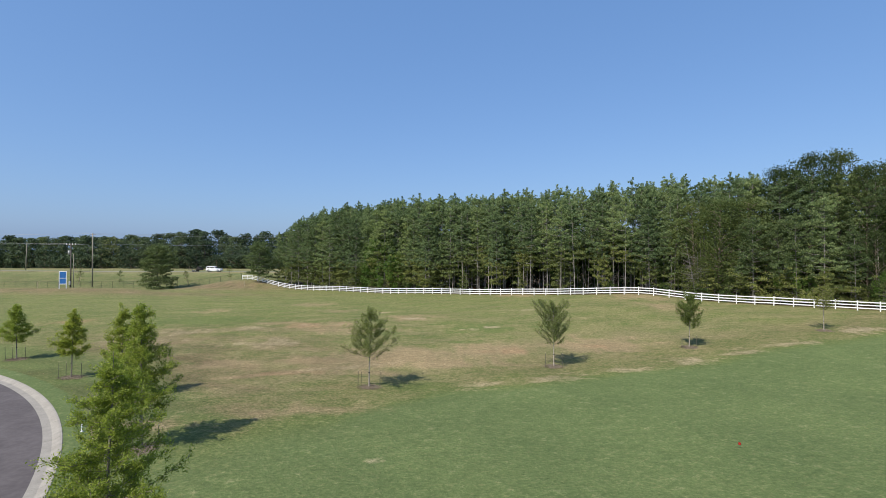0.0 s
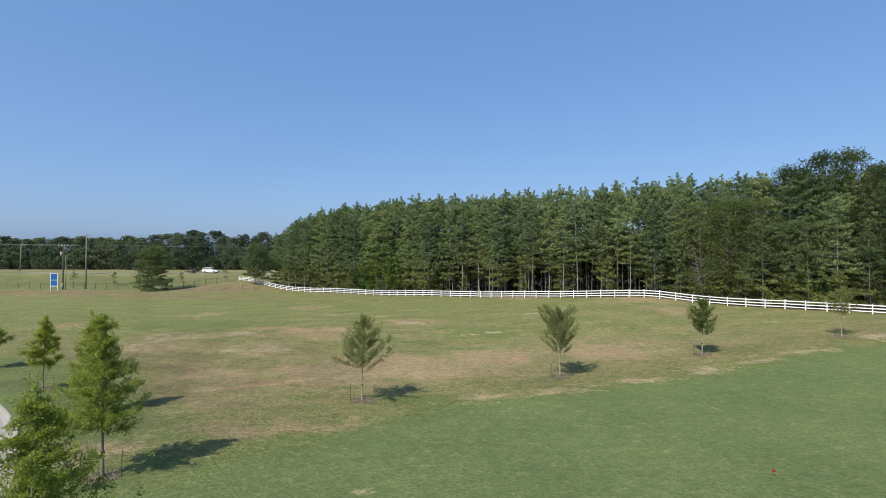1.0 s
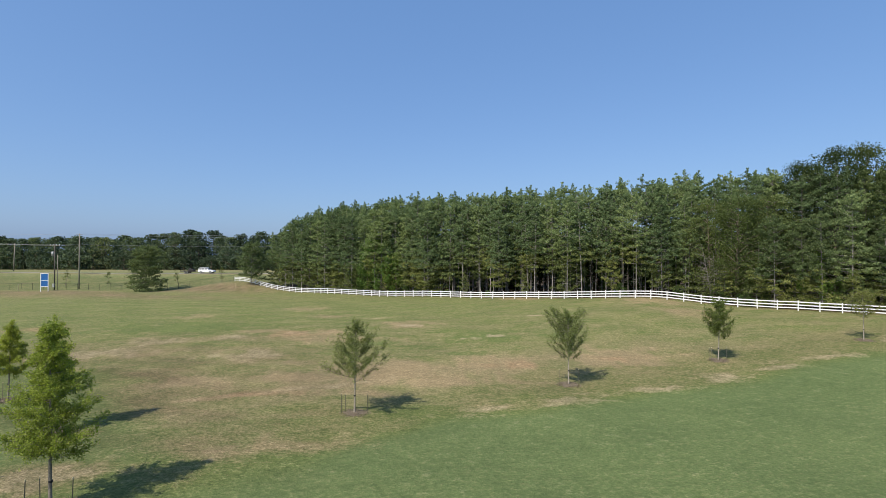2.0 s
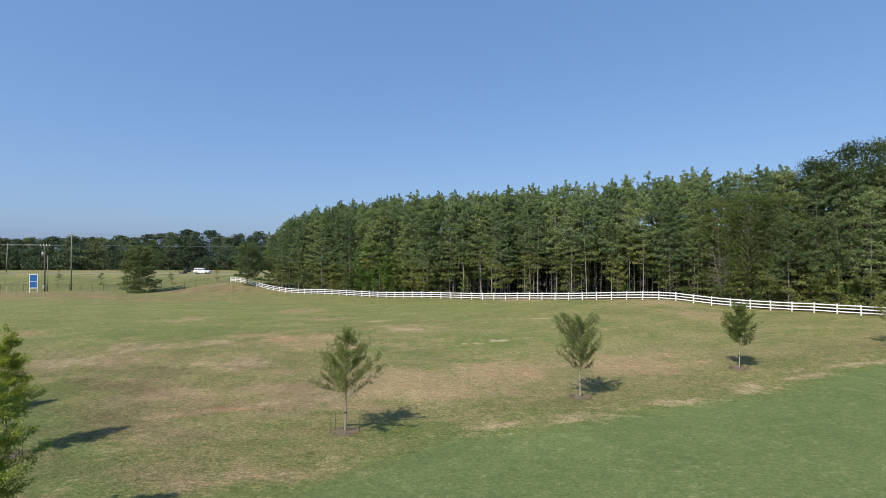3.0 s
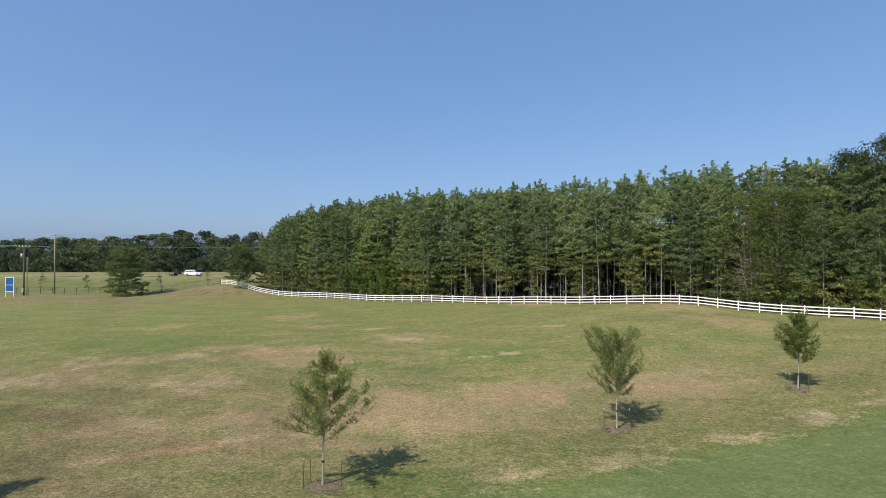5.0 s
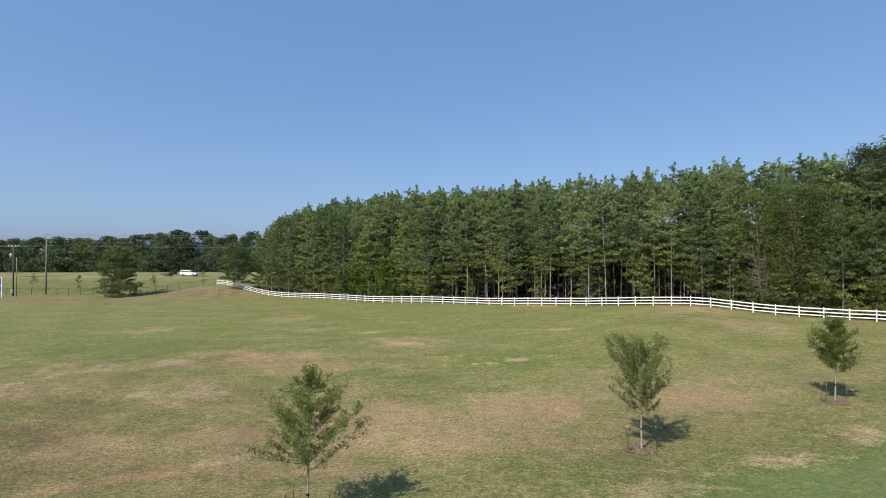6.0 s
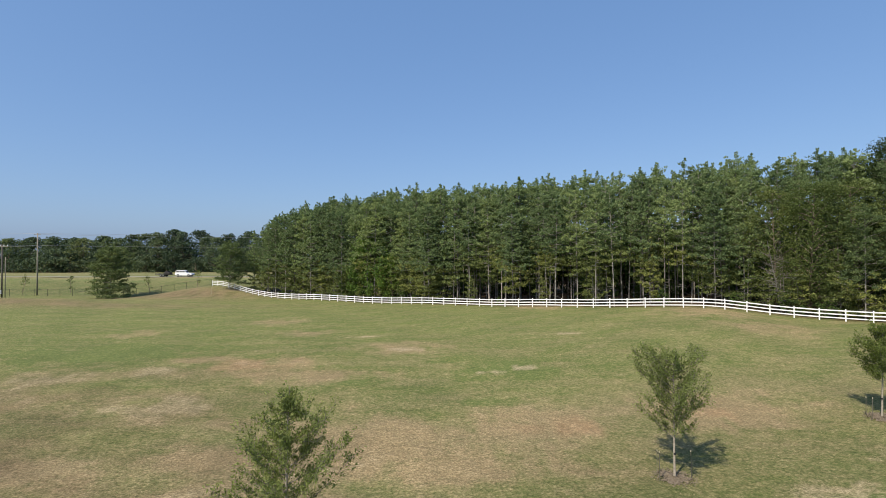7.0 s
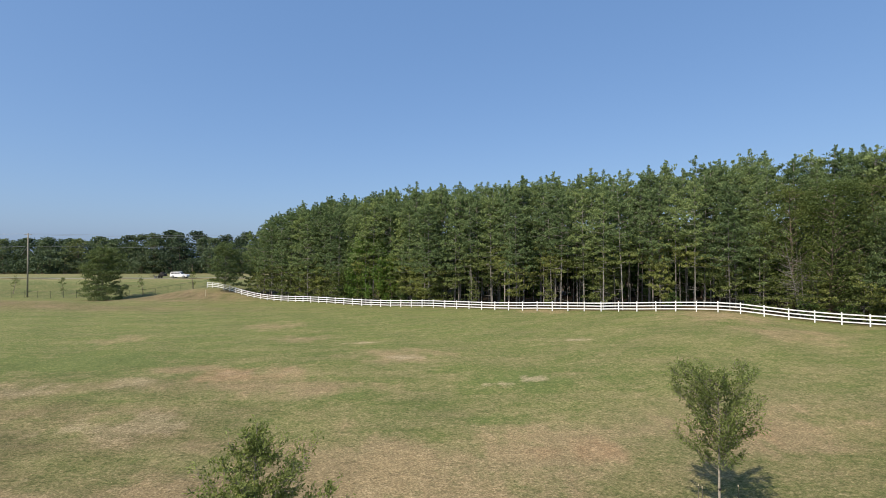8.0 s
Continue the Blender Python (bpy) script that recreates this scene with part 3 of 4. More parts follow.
def broad_meshes(seed, h, base, radius, clumps, per, card, leaf_mat, bark=None, pointed=0.0, inside=0.5):
    """A forest broadleaf: trunk, forking limbs, clumps filling an uneven crown."""
    rng = np.random.RandomState(seed)
    tr = wavy(rng, np.array([0, 0, -0.4]), np.array([rng.normal() * 0.5, rng.normal() * 0.5, h * 0.9]), 8, 0.08)
    lines = [(tr, np.linspace(0.008 * h + 0.04, 0.03, 8))]
    lobes = [(rng.uniform(0, 6.28), rng.uniform(0.15, 0.3), rng.randint(2, 5)) for _ in range(3)]
    cs, sz = [], []
    for i in range(clumps):
        u = rng.rand() ** 0.9
        a = rng.uniform(0, 6.28)
        prof = math.sin(math.pi * min(1.0, 0.12 + 0.88 * u) ** (0.75 + 0.0 * pointed)) ** 0.6
        prof = prof * (1 - pointed) + (1 - u) * pointed
        k = 1 + sum(am * math.sin(fr * a + ph + 3 * u) for ph, am, fr in lobes)
        r = radius * prof * k * rng.uniform(inside, 1.0) ** 0.5
        z = base + (h - base) * u
        at = np.array([np.interp(z, tr[:, 2], tr[:, j]) for j in range(3)])
        p = at + np.array([math.cos(a) * r, math.sin(a) * r, rng.normal() * 0.3])
        cs.append(p)
        sz.append(rng.uniform(0.65, 1.15) * radius * 0.25 + 0.25)
        if i % 3 == 0 and r > 0.6:
            root = np.array([np.interp(z - 0.6 * r, tr[:, 2], tr[:, j]) for j in range(3)])
            lines.append((np.stack([root, (root * 0.45 + p * 0.55) + [0, 0, 0.1 * r], p]), [0.06, 0.035, 0.012]))
    v, f = tubes(lines, 5)
    trunk = mesh_np("trunk", v, f, bark or BARK, True)
    v, f = clump_leaves(rng, np.array(cs), np.array(sz), 0.8, per, card, card * 0.6, 0.2, 0.3, 0.5, 0.65)
    return trunk, mesh_np("crown", v, f, leaf_mat)


def plant(name, meshes, m, label, category, group="", scale=1.0, wide=1.0):
    t = thing(name, m @ Matrix.Diagonal((scale * wide, scale * wide, scale, 1)), label, category, group)
    for me, name in zip(meshes, ("trunk", "crown", "lower_crown")):
        under(name, me, t)
    return t


def wood():
    rng = np.random.RandomState(12)
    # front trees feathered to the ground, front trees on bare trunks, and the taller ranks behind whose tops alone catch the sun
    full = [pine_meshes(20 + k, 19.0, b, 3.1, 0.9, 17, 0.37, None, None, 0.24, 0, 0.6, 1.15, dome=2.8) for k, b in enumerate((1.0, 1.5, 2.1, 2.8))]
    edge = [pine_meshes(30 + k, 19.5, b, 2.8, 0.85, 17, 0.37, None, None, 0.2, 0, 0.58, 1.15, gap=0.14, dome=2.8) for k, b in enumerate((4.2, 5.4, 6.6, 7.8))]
    inner = [pine_meshes(40 + k, 22.0, b, 2.7, 0.8, 14, 0.39, None, None, 0, 0.3, 0.6, dome=2.8) for k, b in enumerate((9.5, 10.5, 11.5, 12.5))]
    back = [pine_meshes(45 + k, 22.0, b, 2.8, 0.8, 14, 0.40, None, None, 0, 0.5, 0.6, dome=2.8) for k, b in enumerate((10.0, 11.5, 13.0))]
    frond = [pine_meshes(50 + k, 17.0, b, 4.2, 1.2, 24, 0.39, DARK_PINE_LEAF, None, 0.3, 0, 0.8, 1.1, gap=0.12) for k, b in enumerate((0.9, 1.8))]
    label_edge = "tall loblolly pine at the wood's sunlit edge"
    label_in = "tall plantation pine with bare trunk inside the wood"
    for row, b in enumerate((4.0, 6.8, 10.0, 13.6, 18.0)):
        step = (3.3, 3.0, 2.6, 2.7, 2.8)[row]
        s = -103 + 1.1 * row
        while s < (56, 57, 58, 62, 66)[row]:
            p = FENCE0 + FENCE_DIR * (s + rng.uniform(-0.8, 0.8)) + FENCE_BACK * (b + rng.uniform(-1.3, 1.3) * (1.3 if row < 2 else 1.0))
            rise = (0.93, 0.99, 0.965, 0.985, 1.01)[row]
            k = rise * rng.uniform(0.94, 1.04) * (1 - 0.16 * math.exp(-((s + 104) / 9) ** 2) - 0.02 * math.exp(-((s + 72) / 16) ** 2))
            k *= 1.025 + 0.075 * float(ease((-s - 38) / 25) * ease((s + 103) / 8)) - (0.07 if row < 3 else 0.035) * float(ease((s + 32) / 20))
            if row > 3:
                kinds, label = back, label_in
            elif row > 1:
                kinds, label = inner, label_in
            elif s > 12:
                kinds, label = frond if rng.rand() < 0.8 else full, "broad pine with long flat sprays at the wood's edge"
                k *= rng.uniform(0.72, 1.0)
            else:
                kinds, label = full if rng.rand() < (0.85 if s < -48 else 0.12 if s < -2 else 0.6) else edge, label_edge
            if not (row < 2 and s > 12 and rng.rand() < 0.45) and not (row == 0 and 6 < s < 12) and not (row == 1 and 8 < s < 11):
                plant("pine_tree", kinds[rng.randint(len(kinds))], at_ground(*p, rng.uniform(0, 360)), label, "pine tree", "plantation pines", k, rng.uniform(0.88, 1.14))
            s += step * rng.uniform(0.8, 1.25)
    # broadleaf trees among and before the pines, denser to the near end
    big = [broad_meshes(60 + k, 22, 1.5 + 0.5 * k, 4.4, 150, 50, 0.27, BROAD_LEAF) for k in range(4)]
    olive = [broad_meshes(64 + k, 18, 1.8, 4.4, 170, 52, 0.23, OLIVE_LEAF) for k in range(2)]
    mid = [broad_meshes(70 + k, 12, 0.8, 3.0, 60, 40, 0.36, BRIGHT_LEAF) for k in range(2)]
    low = [broad_meshes(80 + k, 4.2, 0.2, 2.0, 24, 26, 0.38, SHRUB_LEAF) for k in range(3)]
    for s, b, k, w in ((17, 11, 0.96, 0.8), (20.5, 12, 1.1, 0.9), (24.5, 10.5, 1.18, 0.9), (28.5, 12.5, 1.2, 0.8), (31.5, 10, 1.05, 0.85), (35, 12, 1.08, 0.85), (39, 10, 0.98, 1.0), (43, 11, 1.0, 1.0), (48, 9, 0.98, 1.0), (53, 10, 1.0, 1.0), (58, 9, 0.98, 1.0), (23, 18, 1.02, 1.1), (33, 19, 1.02, 1.1), (41, 18, 1.0, 1.25), (49, 19, 0.98, 1.25), (57, 18, 0.98, 1.25), (20, 5.6, 0.6, 0.9), (32, 5.0, 0.55, 0.9), (45, 5.0, 0.62, 1.0)):
        p = FENCE0 + FENCE_DIR * s + FENCE_BACK * b
        plant("broadleaf_tree", big[rng.randint(4)], at_ground(*p, rng.uniform(0, 360)), "large dark green broadleaf tree at the wood's edge", "tree", "broadleaf trees of the wood", k, w)
    for s, b, k, w in ((8.0, 6.4, 0.98, 1.0), (11.5, 6.0, 1.0, 1.05), (16.5, 7.5, 1.02, 1.0), (10, 4.4, 0.42, 1.1), (14.5, 4.6, 0.4, 1.1)):
        p = FENCE0 + FENCE_DIR * s + FENCE_BACK * b
        plant("olive_broadleaf_tree", olive[rng.randint(2)], at_ground(*p, rng.uniform(0, 360)), "olive-green broadleaf tree with fine foliage among the pines", "tree", "olive trees of the wood", k, w)
    for s, b, k, w in ((-66, 4, 1.0, 0.8), (-63, 4.6, 1.28, 0.85), (-60, 3.8, 1.05, 0.9), (-57, 4.4, 0.85, 0.9), (-69, 4.5, 0.7, 0.8), (22, 4.2, 0.75, 0.8), (33, 3.6, 0.45, 1.1), (24, 3.6, 0.4, 1.0)):
        p = FENCE0 + FENCE_DIR * s + FENCE_BACK * b
        plant("bright_broadleaf_tree", mid[rng.randint(2)], at_ground(*p, rng.uniform(0, 360)), "bright green young broadleaf tree before the pines", "tree", "bright young trees", k, w)
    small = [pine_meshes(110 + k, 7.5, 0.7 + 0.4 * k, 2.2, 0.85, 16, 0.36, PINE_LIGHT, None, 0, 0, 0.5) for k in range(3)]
    s = -90.0
    while s < 54:
        p = FENCE0 + FENCE_DIR * s + FENCE_BACK * (3.2 + rng.uniform(-0.5, 1.0))
        plant("young_pine", small[rng.randint(3)], at_ground(*p, rng.uniform(0, 360)), "small yellow-green pine filling the wood's edge", "pine tree", "young pines of the edge", rng.uniform(0.45, 1.0), rng.uniform(0.9, 1.25))
        s += rng.uniform(2.6, 7.0) if s < -48 or s > 6 else rng.uniform(6.0, 16.0)
    bare_tree(*(FENCE0 + FENCE_DIR * 8.6 + FENCE_BACK * 3.3))
    s = -98.0
    while s < 60:
        for b in (31, 36):
            p = FENCE0 + FENCE_DIR * (s + rng.uniform(-1, 1)) + FENCE_BACK * (b + rng.uniform(-0.7, 1.2))
            plant("inner_tree", low[rng.randint(3)], at_ground(*p, rng.uniform(0, 360)), "dark leafy tree deep inside the wood", "tree", "inner trees", rng.uniform(3.0, 4.3), rng.uniform(0.6, 0.8))
        for b in (2.8, 18):
            if rng.rand() < (0.30 if b < 3 else 0.5):
                p = FENCE0 + FENCE_DIR * (s + rng.uniform(-1, 1)) + FENCE_BACK * (b + rng.uniform(-0.7, 1.2))
                k = rng.uniform(0.3, 0.6) if b < 3 else rng.uniform(0.7, 1.2)
                plant("understorey_shrub", low[rng.randint(3)], at_ground(*p, rng.uniform(0, 360)), "dark leafy shrub under the pines", "shrub", "understorey shrubs", k, 1.0)
        s += 3.0


def bare_tree(x, y):
    """A half-dead tree: pale leaning stems and a fan of bare branches."""
    rng = np.random.RandomState(8)
    t = thing("dead_tree", at_ground(x, y), "half-dead tree with bare grey branches at the wood's edge", "tree")
    for i, (lx, ly, hh) in enumerate(((-1.3, 0.8, 9.0), (0.4, 1.0, 8.0))):
        stem = wavy(rng, np.array([0.5 * i, 0, -0.3]), np.array([lx, ly, hh]), 8, 0.07)
        lines = [(stem, np.linspace(0.09, 0.02, 8))]
        for j in range(26):
            z = rng.uniform(1.6, hh * 0.9)
            at = tree_path(stem, z)
            a, r = rng.uniform(0, 6.28), rng.uniform(1.0, 3.4) * (1 - 0.5 * z / hh)
            end = at + np.array([math.cos(a) * r - 0.3, math.sin(a) * r, r * rng.uniform(-0.25, 0.4)])
            limb = wavy(rng, at, end, 5, 0.08)
            lines.append((limb, np.linspace(0.035, 0.010, 5)))
            for q in range(4):
                w = limb[rng.randint(2, 5)]
                lines.append((np.stack([w, w + rng.normal(size=3) * [0.5, 0.5, 0.3]]), [0.014, 0.006]))
        v, f = tubes(lines, 5)
        under("stem", mesh_np("stem", v, f, PINE_BARK, True), t)


wood()


def far_trees():
    rng = np.random.RandomState(31)
    kinds = [broad_meshes(90 + k, 20, 0.4, 5.6, 105, 16, 0.90, HAZY_FAR_LEAF if k < 5 else PALE_FAR_LEAF, pointed=0.12, inside=0.15) for k in range(7)]
    line_x = (-262, -203, -180, -168, -157, -148, -140, -132, -125, -117, -110, -105, -95, -85, 15)
    line_h = (15.5, 16.0, 17.6, 15.4, 18.2, 14.2, 19.0, 17.0, 21.5, 19.0, 15.2, 17.6, 17.6, 19.0, 19.0)
    for row, (y0, step) in enumerate(((250, 5.5), (264, 7.0))):
        x = -262.0
        while x < 15:
            k = float(np.interp(x * 1.0, line_x, line_h)) / 19.6 * (rng.uniform(0.93, 1.05) if row == 0 else rng.uniform(0.9, 1.0))
            plant("distant_tree", kinds[rng.randint(7)], at_ground(x, y0 + rng.uniform(-4, 4), rng.uniform(0, 360)), "distant dark green tree in the line beyond the road", "tree", "distant tree line", k, rng.uniform(1.1, 1.5))
            x += step * rng.uniform(0.7, 1.3)
    low = [broad_meshes(95 + k, 7, 0.1, 4.2, 30, 22, 0.7, HAZY_FAR_LEAF) for k in range(3)]
    x = -262.0
    while x < 15:
        plant("distant_bush", low[rng.randint(3)], at_ground(x, 243 + rng.uniform(-3, 3), rng.uniform(0, 360)), "distant green bush before the far tree line", "bush", "distant bushes", rng.uniform(0.6, 1.5), rng.uniform(0.8, 1.2))
        x += rng.uniform(2.6, 5.0)


far_trees()


def bank_pines():
    a = pine_meshes(101, 11.9, 0.6, 4.5, 0.42, 24, 0.40, DARK_PINE_LEAF, DARK_PINE_LEAF, 0, 0, 0.8, 1.35, 0.1, 0.0, 4.0, 0.07)
    plant("lone_pine", a, at_ground(-82.5, 142.0, 40), "bushy young pine standing alone on the bank", "pine tree")
    b = pine_meshes(102, 11.4, 2.4, 4.0, 0.5, 24, 0.40, DARK_PINE_LEAF, DARK_PINE_LEAF, 0, 0, 0.75, 1.0, 0.1, 0.0, 3.0, 0.08)
    plant("lone_pine", b, at_ground(-53.6, 143.4, 120), "rounded pine at the end of the white fence", "pine tree")


bank_pines()


def bank_saplings():
    kinds = [broad_meshes(120 + k, 4.4, 0.9, 0.95, 16, 22, 0.20, OLIVE_LEAF) for k in range(2)]
    for i, (x, y) in enumerate(((-112.2, 151.5), (-99.4, 151.5), (-78.8, 152.5), (-66.9, 154.0))):
        plant("thin_sapling", kinds[i % 2], at_ground(x, y, 50 * i), "thin sparse sapling by the black wire fence", "sapling", "saplings by the wire fence", 1.0, 1.0)


bank_saplings()


def young_tree(name, seed, m, h, clear, radius, shape, limb_n, leaf_n, leaf, mat, rise, label, group, stakes, lean=0.0, shoots=11, loose=0.5):
    """A planted tree: slim trunk, rising limbs with twigs, and single leaves on the twigs."""
    rng = np.random.RandomState(seed)
    t = thing(name, m, label, "tree", group)
    top = np.array([rng.normal() * 0.1 + lean, rng.normal() * 0.1, h * 0.97])
    tr = wavy(rng, np.array([0, 0, -0.15]), top, 10, 0.02)
    rad = np.linspace(0.008 * h + 0.012, 0.006, 10)
    rad[0] *= 1.25
    v, f = tubes([(tr, rad)], 8)
    under("trunk", mesh_np("trunk", v, f, OAK_BARK if mat is OAK_LEAF else YOUNG_BARK, True), t)
    lines, twigs = [], []
    skew = rng.uniform(0, 6.28)
    for i in range(limb_n):
        u = (i + 0.5) / limb_n
        z0 = clear + (h - clear) * min(0.9, max(0.0, u * 0.88 + rng.normal() * 0.03))
        a = i * 2.39996 + rng.normal() * 0.35
        r = radius * shape(u) * rng.uniform(0.64, 1.12) * (1 + 0.08 * math.cos(a - skew))
        at = np.array([np.interp(z0, tr[:, 2], tr[:, k]) for k in range(3)])
        end = at + np.array([math.cos(a) * r, math.sin(a) * r, r * rise * rng.uniform(0.7, 1.3)])
        end[2] = min(end[2], h * 1.0)
        n = 6
        limb = wavy(rng, at, end, n, 0.035)
        limb[:, 2] -= np.sin(np.linspace(0, 1, n) * np.pi) * 0.08 * r
        lines.append((limb, np.linspace(0.008 + 0.005 * r, 0.003, n)))
        away = unit(end - at)
        for j in range(int(shoots * (0.6 + np.linalg.norm(end - at)))):
            w = rng.uniform(0.12, 1.0)
            q = np.array([np.interp(w, np.linspace(0, 1, n), limb[:, k]) for k in range(3)])
            d = unit(away * 0.65 + rng.normal(size=3) * loose + np.array([0, 0, 0.3]))
            e = q + d * rng.uniform(0.18, 0.5) * (0.55 + 0.22 * radius) * (1 - 0.4 * u)
            lines.append((np.stack([q, (q + e) / 2 + rng.normal(size=3) * 0.015, e]), [0.006, 0.004, 0.002]))
            twigs.append((q, e))
    for j in range(8):
        q = tr[-2] + (tr[-1] - tr[-2]) * rng.rand()
        e = q + np.array([rng.normal() * 0.16, rng.normal() * 0.16, rng.uniform(0.1, 0.35)])
        twigs.append((q, e))
    v, f = tubes(lines, 3)
    under("branchwork", mesh_np("branchwork", v, f, OAK_BARK, True), t)
    tw = np.array(twigs)
    pick = rng.randint(len(tw), size=leaf_n)
    w = rng.rand(leaf_n, 1) ** 0.7
    c = tw[pick, 0] * (1 - w) + tw[pick, 1] * w + rng.normal(size=(leaf_n, 3)) * leaf * 0.65
    dirs = unit(tw[pick, 1] - tw[pick, 0])
    nor = unit(on_sphere(rng, leaf_n) + np.array([-0.15, -0.2, 0.9]))
    al = unit(dirs + 0.6 * rng.normal(size=(leaf_n, 3)))
    k = rng.uniform(0.6, 1.3, leaf_n)
    v, f = leaves(rng, c, al, nor, leaf * k, leaf * 0.45 * k)
    under("crown", mesh_np("crown", v, f, mat), t)
    bm = rod(bmesh.new(), (0, 0, 1.02), (0, 0, 1.10), 0.0075 * h + 0.02, n=10)
    part("trunk_tie", bm, RUBBER, t, "black rubber tie round the trunk")
    x, y = m.translation.x, m.translation.y
    mulch_bed(x, y, 0.85, seed)
    for dx, dy, sh in stakes:
        stake(x + dx, y + dy, sh, rng)
    return t


def mulch_bed(x, y, r, seed):
    rng = np.random.RandomState(seed + 500)
    n, rings = 26, 5
    vs, fs = [], []
    wob = 0.72 + 0.14 * np.sin(np.arange(n) * 2 * np.pi / n * 3 + seed) + 0.10 * rng.normal(size=n)
    for i in range(rings + 1):
        for j in range(n):
            a, q = j * 2 * math.pi / n, r * i / rings * wob[j]
            px, py = x + q * math.cos(a), y + q * math.sin(a)
            vs.append((px, py, float(height(px, py)) + (0.07 * (1 - (i / rings) ** 2) + 0.015 * rng.rand() if i < rings else -0.03)))
    for i in range(rings):
        for j in range(n):
            k = (j + 1) % n
            fs.append((i * n + j, i * n + k, (i + 1) * n + k, (i + 1) * n + j))
    chips = 560
    a, q = rng.uniform(0, 6.28, chips), r * np.sqrt(rng.rand(chips)) * (0.75 + 0.45 * rng.rand(chips))
    c = np.stack([x + q * np.cos(a), y + q * np.sin(a)], 1)
    c = np.column_stack([c, height(c[:, 0], c[:, 1]) + np.maximum(0.0, 0.075 * (1 - (q / r) ** 2)) + 0.02])
    v2, f2 = leaves(rng, c, rng.normal(size=(chips, 3)) * [1, 1, 0.25], np.tile([0, 0, 1.0], (chips, 1)) + rng.normal(size=(chips, 3)) * 0.4, rng.uniform(0.05, 0.13, chips), rng.uniform(0.03, 0.07, chips))
    v = np.concatenate([np.array(vs), v2])
    f = np.concatenate([np.array(fs), f2 + len(vs)])
    tagged(new("mulch_bed", mesh_np("mulch_bed", v, f, MULCH)), "ring of grey-brown bark mulch round a tree's foot", "mulch", "mulch rings")


def stake(x, y, h, rng):
    """A steel T-post with a flat blade low down."""
    t = thing("tree_stake", at_ground(x, y, rng.uniform(0, 90)) @ pose(0, 0, 0, rng.uniform(-2, 2), rng.uniform(-2, 2), 0), "thin rusty green steel stake beside a young tree", "stake", "tree stakes")
    bm = box(bmesh.new(), -0.016, 0.016, -0.003, 0.003, -0.3, h, 0.0008)
    box(bm, -0.003, 0.003, 0.002, 0.022, -0.3, h - 0.003, 0.001)
    part("shaft", bm, STEEL_GREEN, t)
    part("tip", box(bmesh.new(), -0.018, 0.018, -0.005, 0.024, h - 0.07, h + 0.004, 0.002), BRASS, t, "pale painted tip")


def row_shape(u):
    return (math.sin(math.pi * (0.22 + 0.70 * u)) ** 0.8) * (1.0 - 0.25 * u)


def tapered_shape(u):
    return (0.8 + 0.2 * min(1, u / 0.1)) * (1 - u) ** 0.95 + 0.07


def vase_shape(u):
    return 0.45 + 0.55 * math.sin(math.pi * (0.15 + 0.68 * u))


def cone_shape(u):
    return (1 - u) ** 0.95 * (0.6 + 0.4 * min(1, u * 6)) + 0.09


def full_shape(u):
    return (1 - u) ** 0.72 * (0.6 + 0.4 * min(1, u * 6)) + 0.09


def planted_trees():
    st = [(-0.75, -0.25, 1.25), (-0.62, 0.3, 1.1), (0.75, 0.05, 1.15)]
    label = "young elm with sparse grey-green leaves, staked, in the meadow"
    g = "young elms in a row"
    young_tree("young_elm", 6, at_ground(-5.28, 34.8), 5.85, 1.85, 2.35, tapered_shape, 46, 11500, 0.10, ELM_LEAF, 0.66, label, g, st)
    young_tree("young_elm", 2, at_ground(9.33, 41.45), 5.6, 1.7, 1.65, vase_shape, 58, 12500, 0.10, ELM_LEAF, 0.85, label, g, st)
    young_tree("young_elm", 3, at_ground(23.95, 47.8), 5.3, 1.85, 1.6, row_shape, 44, 10500, 0.11, GREEN_ELM_LEAF, 0.7, "young elm with dense deep green leaves, staked, in the meadow", g, st)
    young_tree("young_elm", 4, at_ground(41.9, 54.0), 5.0, 2.0, 1.75, row_shape, 22, 2200, 0.14, ELM_LEAF, 0.7, "young elm with thin pale foliage before the white fence", g, [])
    label = "young pointed oak with dense yellow-green leaves beside the kerb"
    g = "young oaks along the kerb"
    young_tree("young_oak", 11, at_ground(-9.6, 13.8), 6.65, 1.3, 1.95, full_shape, 84, 40000, 0.080, OAK_LEAF, 0.3, label, g, st, 0.0, 13, 0.65)
    young_tree("young_oak", 12, at_ground(-14.2, 23.0), 7.15, 1.75, 1.95, cone_shape, 80, 31000, 0.088, OAK_LEAF, 0.3, label, g, st, -0.1, 13, 0.65)
    young_tree("young_oak", 13, at_ground(-20.5, 31.2), 6.0, 1.9, 1.4, cone_shape, 46, 14000, 0.10, OAK_LEAF, 0.35, label, g, st)
    young_tree("young_oak", 14, at_ground(-27.9, 36.8), 5.2, 1.6, 1.35, cone_shape, 44, 13000, 0.105, OAK_LEAF, 0.35, label, g, st)
    young_tree("young_oak", 15, at_ground(-37.1, 42.7), 4.9, 1.5, 1.4, cone_shape, 44, 13000, 0.105, OAK_LEAF, 0.35, label, g, st)


planted_trees()


